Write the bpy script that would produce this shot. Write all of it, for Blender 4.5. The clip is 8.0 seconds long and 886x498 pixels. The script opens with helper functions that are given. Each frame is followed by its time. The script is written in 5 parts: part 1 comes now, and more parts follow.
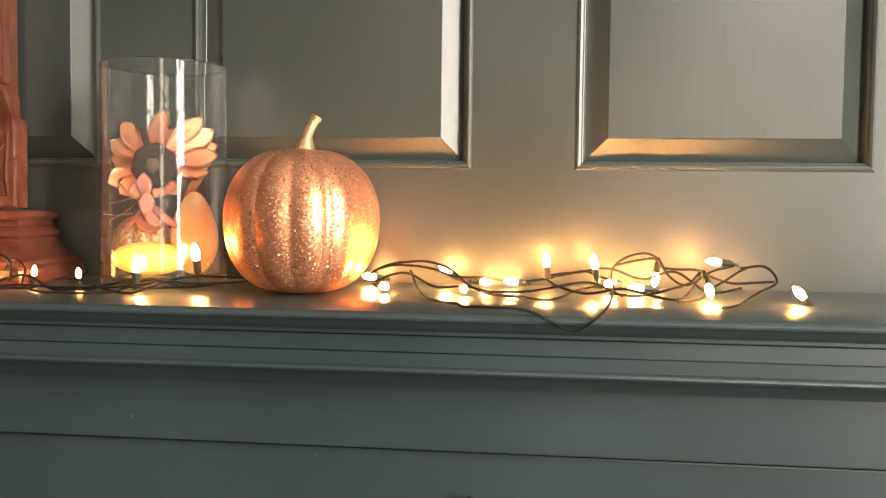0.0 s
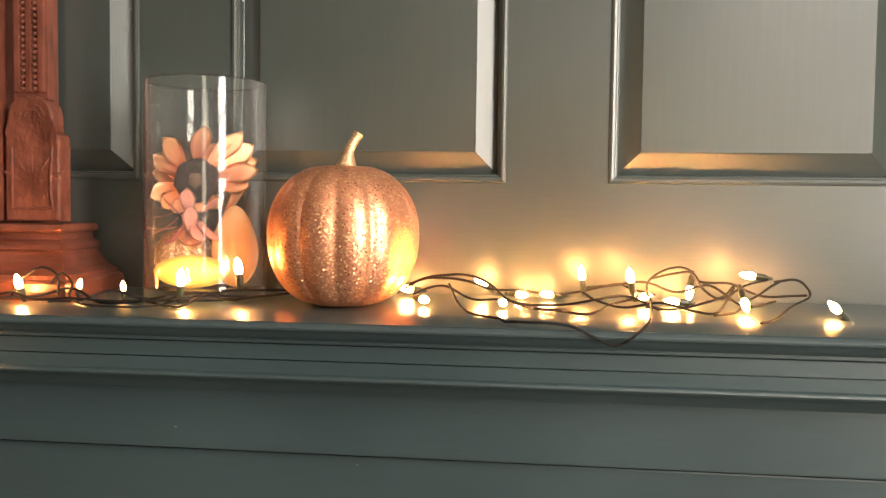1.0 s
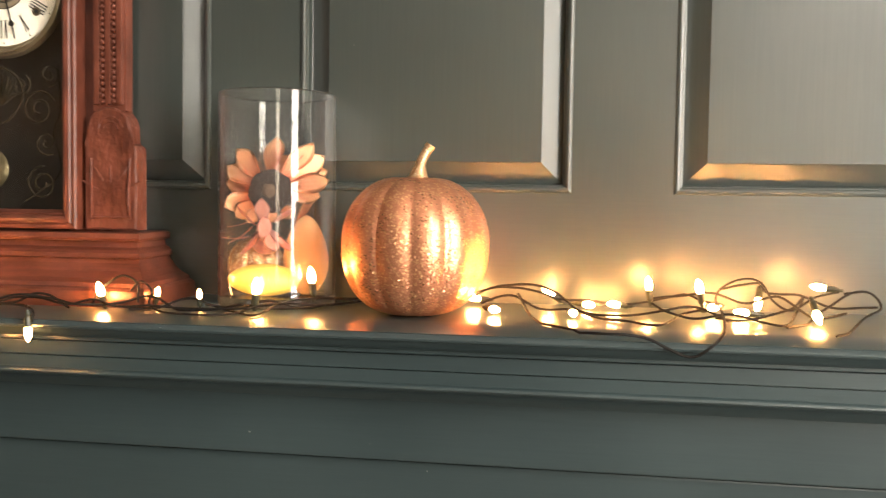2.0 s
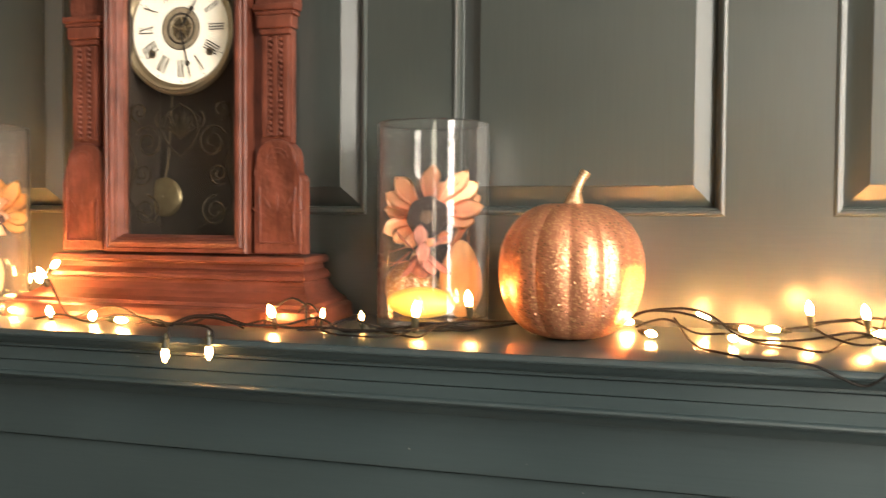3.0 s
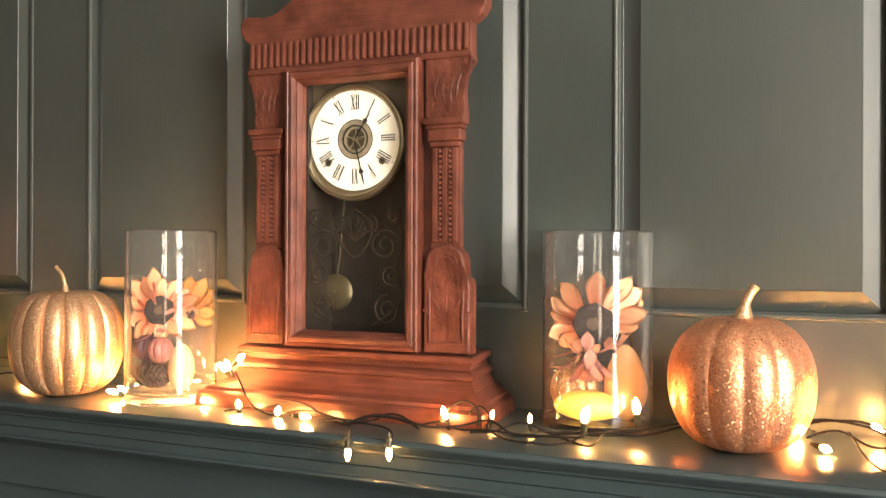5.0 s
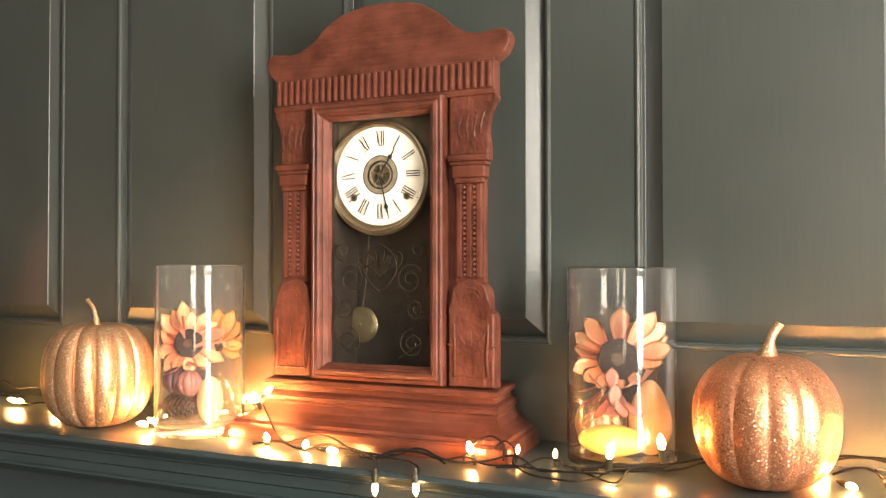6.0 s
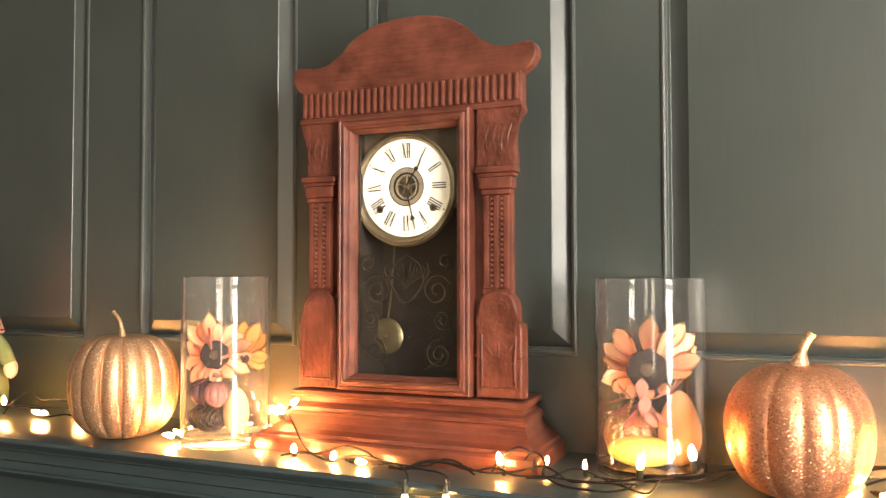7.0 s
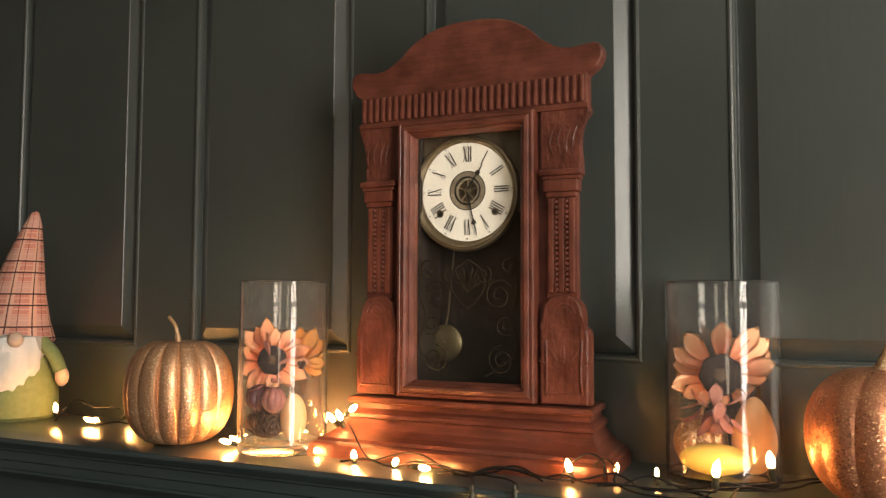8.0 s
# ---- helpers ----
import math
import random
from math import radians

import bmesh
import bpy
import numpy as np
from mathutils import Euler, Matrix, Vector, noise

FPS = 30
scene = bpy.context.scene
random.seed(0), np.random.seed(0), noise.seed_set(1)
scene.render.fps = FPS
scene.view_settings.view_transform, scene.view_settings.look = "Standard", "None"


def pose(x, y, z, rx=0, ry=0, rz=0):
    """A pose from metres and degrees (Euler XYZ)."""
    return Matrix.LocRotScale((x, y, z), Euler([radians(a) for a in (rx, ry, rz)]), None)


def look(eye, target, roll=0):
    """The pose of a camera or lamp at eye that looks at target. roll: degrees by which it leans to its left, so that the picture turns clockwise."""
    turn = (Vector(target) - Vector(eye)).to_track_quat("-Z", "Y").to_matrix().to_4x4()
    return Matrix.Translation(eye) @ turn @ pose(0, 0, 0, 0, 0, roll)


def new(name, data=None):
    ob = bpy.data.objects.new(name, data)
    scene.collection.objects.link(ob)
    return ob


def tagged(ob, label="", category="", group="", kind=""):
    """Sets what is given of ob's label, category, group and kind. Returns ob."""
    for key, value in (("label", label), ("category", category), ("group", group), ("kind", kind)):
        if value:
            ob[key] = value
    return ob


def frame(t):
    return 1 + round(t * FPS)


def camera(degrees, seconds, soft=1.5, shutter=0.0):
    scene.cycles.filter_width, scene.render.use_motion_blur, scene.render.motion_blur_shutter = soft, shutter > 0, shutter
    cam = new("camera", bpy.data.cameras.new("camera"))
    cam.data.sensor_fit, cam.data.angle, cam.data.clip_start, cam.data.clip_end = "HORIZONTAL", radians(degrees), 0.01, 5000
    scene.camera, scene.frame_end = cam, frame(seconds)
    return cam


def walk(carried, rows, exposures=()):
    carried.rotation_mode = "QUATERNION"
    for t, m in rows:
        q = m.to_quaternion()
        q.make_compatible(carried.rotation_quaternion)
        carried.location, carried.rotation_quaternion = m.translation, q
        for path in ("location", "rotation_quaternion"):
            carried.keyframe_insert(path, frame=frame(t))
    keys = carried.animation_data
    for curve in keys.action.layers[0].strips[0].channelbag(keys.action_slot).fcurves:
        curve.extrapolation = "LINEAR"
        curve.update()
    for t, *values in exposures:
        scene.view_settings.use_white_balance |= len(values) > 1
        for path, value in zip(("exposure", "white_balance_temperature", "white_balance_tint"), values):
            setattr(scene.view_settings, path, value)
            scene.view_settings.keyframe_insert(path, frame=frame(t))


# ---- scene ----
cam = camera(54.2, 8.0, soft=1.25, shutter=0.5)
PATH = [
    (0, (0.049, -0.026, 1.386), (-0.173, 1.96, 1.289), 0.7),
    (0.5, (0.029, -0.032, 1.4), (-0.186, 1.953, 1.287), 0.7),
    (1, (0.012, -0.047, 1.403), (-0.219, 1.938, 1.304), 0.7),
    (2.5, (-0.054, -0.08, 1.42), (-0.459, 1.876, 1.328), 0.7),
    (3, (-0.076, -0.102, 1.427), (-0.629, 1.819, 1.358), 0.4),
    (3.5, (-0.099, -0.125, 1.441), (-0.734, 1.771, 1.398), 0.4),
    (4, (-0.121, -0.14, 1.462), (-0.86, 1.717, 1.417), 0.4),
    (4.5, (-0.125, -0.158, 1.498), (-0.906, 1.684, 1.469), 0.3),
    (5, (-0.127, -0.173, 1.522), (-0.923, 1.662, 1.527), 0.2),
    (6.5, (-0.13, -0.199, 1.556), (-0.976, 1.613, 1.605), -0.1),
    (7, (-0.154, -0.208, 1.546), (-1.001, 1.602, 1.618), -0.1),
    (7.5, (-0.189, -0.215, 1.527), (-1.059, 1.582, 1.631), 0.1),
    (8, (-0.214, -0.217, 1.517), (-1.107, 1.568, 1.645), 0.2),
]
EXPOSURES = [(0, 0.57), (2.5, 0.62), (4.5, 0.80), (6.6, 0.97), (7.0, 0.97), (7.5, 0.37), (8.0, -0.17)]
walk(cam, [(t, look(eye, target, roll)) for t, eye, target, roll in PATH], EXPOSURES)

# ---- world, window light ----
world = bpy.data.worlds.new("world")
scene.world = world
world.use_nodes = True
wn = world.node_tree
sky = wn.nodes.new("ShaderNodeTexSky")
sky.sky_type, sky.sun_disc = "NISHITA", False
sky.sun_elevation, sky.sun_rotation = radians(12), radians(80)
wn.links.new(sky.outputs[0], wn.nodes["Background"].inputs[0])
wn.nodes["Background"].inputs[1].default_value = 0.1

for name, high, z, power in (("lower_sash_daylight", 1.02, 1.23, 60.0), ("upper_sash_daylight", 0.96, 2.24, 70.0)):
    lamp = bpy.data.lights.new(name, "AREA")
    lamp.shape, lamp.size, lamp.size_y, lamp.energy, lamp.color = "RECTANGLE", 0.80, high, power, (1.0, 0.91, 0.80)
    lamp_ob = new(name, lamp)
    lamp_ob.location, lamp_ob.rotation_euler = (1.64, -0.62, z), (radians(90), 0, radians(90))
lamp_back = bpy.data.lights.new("glazed_door_daylight", "AREA")
lamp_back.shape, lamp_back.size, lamp_back.size_y, lamp_back.energy, lamp_back.color = "RECTANGLE", 0.6, 1.95, 15.0, (1.0, 0.88, 0.70)
lamp_back_ob = new("glazed_door_daylight", lamp_back)
lamp_back_ob.location, lamp_back_ob.rotation_euler = (1.22, -3.64, 1.90), (radians(90), 0, 0)


# ---- materials ----
def material(name):
    m = bpy.data.materials.new(name)
    m.use_nodes = True
    nt = m.node_tree
    return m, nt, nt.nodes["Principled BSDF"]


def link(nt, a, b):
    nt.links.new(a, b)


def tex(nt, kind, scale, detail=3.0, stretch=(1, 1, 1), obj=True):
    co = nt.nodes.new("ShaderNodeTexCoord")
    mp = nt.nodes.new("ShaderNodeMapping")
    mp.inputs["Scale"].default_value = stretch
    link(nt, co.outputs["Object" if obj else "Generated"], mp.inputs[0])
    t = nt.nodes.new(kind)
    t.inputs["Scale"].default_value = scale
    if "Detail" in t.inputs:
        t.inputs["Detail"].default_value = detail
    link(nt, mp.outputs[0], t.inputs["Vector"])
    return t


def ramp(nt, fac, stops):
    r = nt.nodes.new("ShaderNodeValToRGB")
    els = r.color_ramp.elements
    while len(els) < len(stops):
        els.new(0.5)
    for e, (p, c) in zip(els, stops):
        e.position, e.color = p, (*c, 1)
    link(nt, fac, r.inputs[0])
    return r.outputs[0]


def bump(nt, bsdf, height, strength, distance):
    b = nt.nodes.new("ShaderNodeBump")
    b.inputs["Strength"].default_value, b.inputs["Distance"].default_value = strength, distance
    link(nt, height, b.inputs["Height"])
    link(nt, b.outputs[0], bsdf.inputs["Normal"])
    return b


def grained(name, c0, c1, rough, scale, stretch=(1, 1, 1), relief=0.15, depth=0.001, fine=None, metal=0.0, coat=0.0, rough_vary=0.08):
    """A surface mottled between two colours, with fine relief and uneven gloss."""
    m, nt, b = material(name)
    n1 = tex(nt, "ShaderNodeTexNoise", scale, 5, stretch)
    n2 = tex(nt, "ShaderNodeTexNoise", (fine or scale * 9), 3, stretch)
    mix = nt.nodes.new("ShaderNodeMath")
    mix.operation = "MULTIPLY_ADD"
    mix.inputs[1].default_value = 0.45
    link(nt, n2.outputs[0], mix.inputs[0])
    half = nt.nodes.new("ShaderNodeMath")
    half.operation = "MULTIPLY"
    half.inputs[1].default_value = 0.6
    link(nt, n1.outputs[0], half.inputs[0])
    link(nt, half.outputs[0], mix.inputs[2])
    link(nt, ramp(nt, mix.outputs[0], [(0.3, c0), (0.75, c1)]), b.inputs["Base Color"])
    rr = nt.nodes.new("ShaderNodeMapRange")
    rr.inputs["To Min"].default_value, rr.inputs["To Max"].default_value = rough - rough_vary, rough + rough_vary
    link(nt, n1.outputs[0], rr.inputs[0])
    link(nt, rr.outputs[0], b.inputs["Roughness"])
    b.inputs["Metallic"].default_value = metal
    b.inputs["Coat Weight"].default_value = coat
    bump(nt, b, mix.outputs[0], relief, depth)
    return m


def plain(name, colour, rough=0.5, metal=0.0):
    m, nt, b = material(name)
    b.inputs["Base Color"].default_value = (*colour, 1)
    b.inputs["Roughness"].default_value, b.inputs["Metallic"].default_value = rough, metal
    return m


def glitter(name, base, flake, dark, metal=0.66, tilt=0.9, share_=0.86, light=0.82, low=0.025, even=0.3):
    """Paint strewn with tilted metallic flakes, some of them dark."""
    m, nt, b = material(name)
    v = tex(nt, "ShaderNodeTexVoronoi", 640, 0)
    big = tex(nt, "ShaderNodeTexNoise", 22, 3)
    sep = nt.nodes.new("ShaderNodeSeparateColor")
    link(nt, v.outputs["Color"], sep.inputs[0])
    add = nt.nodes.new("ShaderNodeMath")
    add.operation = "MULTIPLY_ADD"
    add.inputs[1].default_value, add.inputs[2].default_value = 0.55, -0.27
    link(nt, big.outputs[0], add.inputs[0])
    s = nt.nodes.new("ShaderNodeMath")
    link(nt, add.outputs[0], s.inputs[0])
    link(nt, sep.outputs[0], s.inputs[1])
    col = ramp(nt, s.outputs[0], [(low, dark), (low + 0.02, base), (light, base), (light + 0.08, flake)])
    link(nt, col, b.inputs["Base Color"])
    b.inputs["Metallic"].default_value = metal
    r = nt.nodes.new("ShaderNodeMapRange")
    r.inputs["To Min"].default_value, r.inputs["To Max"].default_value = 0.28, 0.46
    link(nt, sep.outputs[1], r.inputs[0])
    link(nt, r.outputs[0], b.inputs["Roughness"])
    geo = nt.nodes.new("ShaderNodeNewGeometry")
    off = nt.nodes.new("ShaderNodeVectorMath")
    off.operation = "MULTIPLY_ADD"
    off.inputs[1].default_value, off.inputs[2].default_value = (tilt, tilt, tilt), (-tilt / 2, -tilt / 2, -tilt / 2)
    link(nt, v.outputs["Color"], off.inputs[0])
    pick = nt.nodes.new("ShaderNodeMapRange")
    pick.inputs["From Min"].default_value, pick.inputs["From Max"].default_value = share_, share_ + 0.12
    pick.inputs["To Min"].default_value = even
    link(nt, sep.outputs[2], pick.inputs[0])
    some = nt.nodes.new("ShaderNodeVectorMath")
    some.operation = "SCALE"
    link(nt, off.outputs[0], some.inputs[0])
    link(nt, pick.outputs[0], some.inputs["Scale"])
    sm = nt.nodes.new("ShaderNodeVectorMath")
    link(nt, geo.outputs["Normal"], sm.inputs[0])
    link(nt, some.outputs[0], sm.inputs[1])
    nrm = nt.nodes.new("ShaderNodeVectorMath")
    nrm.operation = "NORMALIZE"
    link(nt, sm.outputs[0], nrm.inputs[0])
    link(nt, nrm.outputs[0], b.inputs["Normal"])
    return m


def wood(name, c0, c1, rough, stretch, scale=30, carve=0.0, coat=0.0):
    """Stained wood: grain, blotches of stain, uneven gloss, a coat of varnish, and rough tooling where it is carved."""
    m, nt, b = material(name)
    n = tex(nt, "ShaderNodeTexNoise", scale, 6, stretch)
    n.inputs["Distortion"].default_value = 0.6
    f = tex(nt, "ShaderNodeTexNoise", scale * 7, 4, stretch)
    blot = tex(nt, "ShaderNodeTexNoise", 26, 6)
    mx = nt.nodes.new("ShaderNodeMix")
    mx.inputs[0].default_value = 0.35
    link(nt, n.outputs[0], mx.inputs[2])
    link(nt, f.outputs[0], mx.inputs[3])
    mx2 = nt.nodes.new("ShaderNodeMix")
    mx2.inputs[0].default_value = 0.6
    link(nt, mx.outputs[0], mx2.inputs[2])
    link(nt, blot.outputs[0], mx2.inputs[3])
    link(nt, ramp(nt, mx2.outputs[0], [(0.37, c0), (0.62, c1)]), b.inputs["Base Color"])
    r = nt.nodes.new("ShaderNodeMapRange")
    r.inputs["To Min"].default_value, r.inputs["To Max"].default_value = rough - 0.1, rough + 0.12
    link(nt, blot.outputs[0], r.inputs[0])
    link(nt, r.outputs[0], b.inputs["Roughness"])
    b.inputs["Coat Weight"].default_value, b.inputs["Coat Roughness"].default_value = coat, 0.24
    grain = bump(nt, b, mx.outputs[0], 0.3, 0.0008)
    if carve:
        cuts = tex(nt, "ShaderNodeTexNoise", 130, 2, (1, 1, 0.7))
        low = nt.nodes.new("ShaderNodeBump")
        low.inputs["Strength"].default_value, low.inputs["Distance"].default_value = 0.8, carve
        link(nt, cuts.outputs[0], low.inputs["Height"])
        link(nt, low.outputs[0], grain.inputs["Normal"])
    return m


def brushed(name, c0, c1, rough, along):
    """Gloss paint with faint brush strokes along one direction, slow changes of tone and a few pale chips."""
    m, nt, b = material(name)
    stretch = (1, 1, 0.03) if along == "z" else (0.03, 1, 1)
    strokes = tex(nt, "ShaderNodeTexNoise", 420, 2, stretch)
    broad = tex(nt, "ShaderNodeTexNoise", 3.5, 2)
    mx = nt.nodes.new("ShaderNodeMix")
    mx.inputs[0].default_value = 0.3
    link(nt, broad.outputs[0], mx.inputs[2])
    link(nt, strokes.outputs[0], mx.inputs[3])
    chips = tex(nt, "ShaderNodeTexVoronoi", 62, 0)
    pick = nt.nodes.new("ShaderNodeSeparateColor")
    link(nt, chips.outputs["Color"], pick.inputs[0])
    size = nt.nodes.new("ShaderNodeMapRange")
    size.inputs["From Min"].default_value, size.inputs["From Max"].default_value, size.inputs["To Max"].default_value = 0.975, 1.0, 0.075
    link(nt, pick.outputs[0], size.inputs[0])
    near = nt.nodes.new("ShaderNodeMath")
    near.operation = "LESS_THAN"
    link(nt, chips.outputs["Distance"], near.inputs[0])
    link(nt, size.outputs[0], near.inputs[1])
    worn = nt.nodes.new("ShaderNodeMix")
    worn.data_type = "RGBA"
    worn.inputs[7].default_value = (0.34, 0.33, 0.30, 1)
    link(nt, near.outputs[0], worn.inputs[0])
    link(nt, ramp(nt, mx.outputs[0], [(0.3, c0), (0.7, c1)]), worn.inputs[6])
    link(nt, worn.outputs[2], b.inputs["Base Color"])
    rr = nt.nodes.new("ShaderNodeMapRange")
    rr.inputs["To Min"].default_value, rr.inputs["To Max"].default_value = rough - 0.04, rough + 0.04
    link(nt, broad.outputs[0], rr.inputs[0])
    link(nt, rr.outputs[0], b.inputs["Roughness"])
    b.inputs["Specular IOR Level"].default_value = 0.88
    bump(nt, b, strokes.outputs[0], 0.32, 0.00022)
    return m


PAINT = brushed("grey_green_paint", (0.043, 0.0525, 0.0485), (0.063, 0.0760, 0.0695), 0.325, "z")
PAINT_RAIL = brushed("grey_green_paint_rail", (0.043, 0.0525, 0.0485), (0.063, 0.0760, 0.0695), 0.325, "x")
PAINT_H = brushed("grey_green_paint_level", (0.034, 0.052, 0.056), (0.050, 0.074, 0.078), 0.30, "x")
WALLPAINT = grained("warm_wall_paint", (0.095, 0.083, 0.068), (0.125, 0.110, 0.092), 0.7, 4)
CEILPAINT = grained("white_ceiling_paint", (0.50, 0.485, 0.45), (0.56, 0.545, 0.51), 0.8, 4)
FLOORWOOD = wood("floor_oak", (0.07, 0.04, 0.02), (0.13, 0.08, 0.045), 0.4, (0.4, 6, 6), 8)
WHITEWOOD = plain("white_gloss_wood", (0.78, 0.77, 0.74), 0.35)
CLOCKWOOD = wood("red_brown_wood", (0.080, 0.022, 0.012), (0.198, 0.060, 0.036), 0.40, (7, 7, 0.7), coat=0.18)
CLOCKWOOD_H = wood("red_brown_wood_level", (0.080, 0.022, 0.012), (0.198, 0.060, 0.036), 0.40, (0.7, 7, 7), coat=0.18)
CARVED = wood("carved_red_brown_wood", (0.080, 0.022, 0.012), (0.198, 0.060, 0.036), 0.40, (7, 7, 0.7), carve=0.003, coat=0.18)
# Case inside: near-black wood, the shade of the recess put into its colour.
CLOCKSHADE = wood("shaded_case_inside", (0.010, 0.007, 0.005), (0.026, 0.018, 0.012), 0.6, (5, 5, 0.7))
DIALBOARD = grained("dial_board", (0.045, 0.033, 0.020), (0.15, 0.11, 0.065), 0.5, 45, metal=0.3)
BRASS = grained("aged_brass", (0.24, 0.19, 0.12), (0.40, 0.33, 0.22), 0.33, 60, metal=0.9)
TANBRASS = grained("tarnished_brass", (0.17, 0.135, 0.09), (0.30, 0.25, 0.18), 0.5, 120, metal=0.25)
DULLBRASS = grained("dull_brass", (0.12, 0.095, 0.05), (0.25, 0.20, 0.115), 0.42, 60, metal=0.8)
DARKBRASS = grained("dark_brass", (0.10, 0.08, 0.055), (0.22, 0.17, 0.11), 0.4, 90, metal=0.8)
DIALWHITE = grained("dial_paper", (0.74, 0.70, 0.61), (0.82, 0.79, 0.71), 0.5, 30, relief=0.05)
INK = plain("black_ink", (0.02, 0.018, 0.016), 0.5)
STENCIL = grained("faded_gold_stencil", (0.011, 0.009, 0.006), (0.034, 0.026, 0.015), 0.93, 80, rough_vary=0.03)
STENCIL.node_tree.nodes["Principled BSDF"].inputs["Specular IOR Level"].default_value = 0.1
ROSEGLITTER = glitter("rose_gold_glitter", (0.78, 0.33, 0.18), (0.98, 0.58, 0.28), (0.30, 0.13, 0.06), metal=0.78, tilt=0.9, share_=0.87, light=0.84, low=0.012, even=0.20)
BRONZEGLITTER = glitter("bronze_glitter", (0.70, 0.40, 0.22), (1.0, 0.78, 0.50), (0.3, 0.16, 0.09), metal=0.74, tilt=0.8, share_=0.90, light=0.93, low=0.008, even=0.30)
FLAKEGOLD = glitter("gold_flake_glitter", (0.62, 0.34, 0.15), (1.0, 0.8, 0.5), (0.3, 0.16, 0.08), metal=0.8, tilt=1.2, share_=0.75, light=0.8, low=0.01, even=0.4)
GOLDSTEM = glitter("gold_glitter", (0.72, 0.44, 0.23), (1.0, 0.8, 0.52), (0.3, 0.18, 0.09), low=0.006)


def petal_cloth(name, root, tip, length):
    """Printed silk: one colour at the root, another at the tip, with fine veins along the petal."""
    m, nt, b = material(name)
    co = nt.nodes.new("ShaderNodeTexCoord")
    sep = nt.nodes.new("ShaderNodeSeparateXYZ")
    link(nt, co.outputs["Object"], sep.inputs[0])
    veins = tex(nt, "ShaderNodeTexNoise", 420, 3, (1, 0.07, 1))
    k = nt.nodes.new("ShaderNodeMath")
    k.operation = "MULTIPLY_ADD"
    k.inputs[1].default_value = 1 / length
    link(nt, sep.outputs[1], k.inputs[0])
    off = nt.nodes.new("ShaderNodeMath")
    off.operation = "MULTIPLY_ADD"
    off.inputs[1].default_value, off.inputs[2].default_value = 0.7, -0.35
    link(nt, veins.outputs[0], off.inputs[0])
    link(nt, off.outputs[0], k.inputs[2])
    link(nt, ramp(nt, k.outputs[0], [(0.1, root), (0.75, tip)]), b.inputs["Base Color"])
    b.inputs["Roughness"].default_value = 0.75
    bump(nt, b, veins.outputs[0], 0.4, 0.0006)
    thin = nt.nodes.new("ShaderNodeBsdfTranslucent")
    link(nt, b.inputs["Base Color"].links[0].from_socket, thin.inputs["Color"])
    both = nt.nodes.new("ShaderNodeMixShader")
    both.inputs[0].default_value = 0.38
    link(nt, b.outputs[0], both.inputs[1])
    link(nt, thin.outputs[0], both.inputs[2])
    link(nt, both.outputs[0], nt.nodes["Material Output"].inputs["Surface"])
    return m


PETAL = petal_cloth("peach_petal", (0.80, 0.34, 0.20), (0.94, 0.61, 0.37), 0.046)
PETALYELLOW = petal_cloth("yellow_petal", (0.60, 0.28, 0.08), (0.82, 0.50, 0.16), 0.040)
PETALPINK = grained("dusty_pink_petal", (0.42, 0.16, 0.12), (0.66, 0.33, 0.24), 0.6, 70, relief=0.3)
HEART = grained("pale_seed_heart", (0.05, 0.030, 0.018), (0.16, 0.10, 0.06), 0.85, 420, relief=1.0, depth=0.002)
SEEDS = grained("seed_disc", (0.010, 0.006, 0.004), (0.048, 0.027, 0.017), 0.85, 350, relief=1.0, depth=0.002)
LEAF = grained("olive_leaf", (0.10, 0.085, 0.03), (0.20, 0.15, 0.06), 0.6, 50)
GOURDCREAM = grained("cream_gourd", (0.54, 0.30, 0.13), (0.66, 0.41, 0.21), 0.5, 40)
GOURDYELLOW = grained("yellow_gourd", (0.80, 0.58, 0.09), (0.88, 0.70, 0.15), 0.45, 40)
PLUMSKIN = grained("dark_plum_skin", (0.045, 0.016, 0.018), (0.10, 0.035, 0.035), 0.45, 60)
ROSESKIN = grained("dusky_rose_skin", (0.16, 0.055, 0.045), (0.32, 0.13, 0.10), 0.45, 60)
CONE = grained("pinecone_scale", (0.07, 0.033, 0.018), (0.16, 0.085, 0.045), 0.7, 120)
WIRE = plain("dark_brown_wire", (0.010, 0.008, 0.006), 0.7)
WIRE.node_tree.nodes["Principled BSDF"].inputs["Specular IOR Level"].default_value = 0.3
SOCKET = plain("dark_green_socket", (0.03, 0.035, 0.02), 0.4)
IRON = plain("dark_iron", (0.025, 0.025, 0.025), 0.45, 0.6)
FELT_GREEN = grained("green_felt", (0.16, 0.20, 0.07), (0.25, 0.29, 0.12), 0.95, 90, relief=0.6)
FUR_WHITE = grained("white_beard", (0.78, 0.76, 0.71), (0.90, 0.89, 0.85), 0.95, 60, (3, 3, 0.5), relief=0.9, depth=0.004)
SKIN_FELT = grained("cream_felt", (0.62, 0.42, 0.30), (0.74, 0.54, 0.40), 0.95, 90)


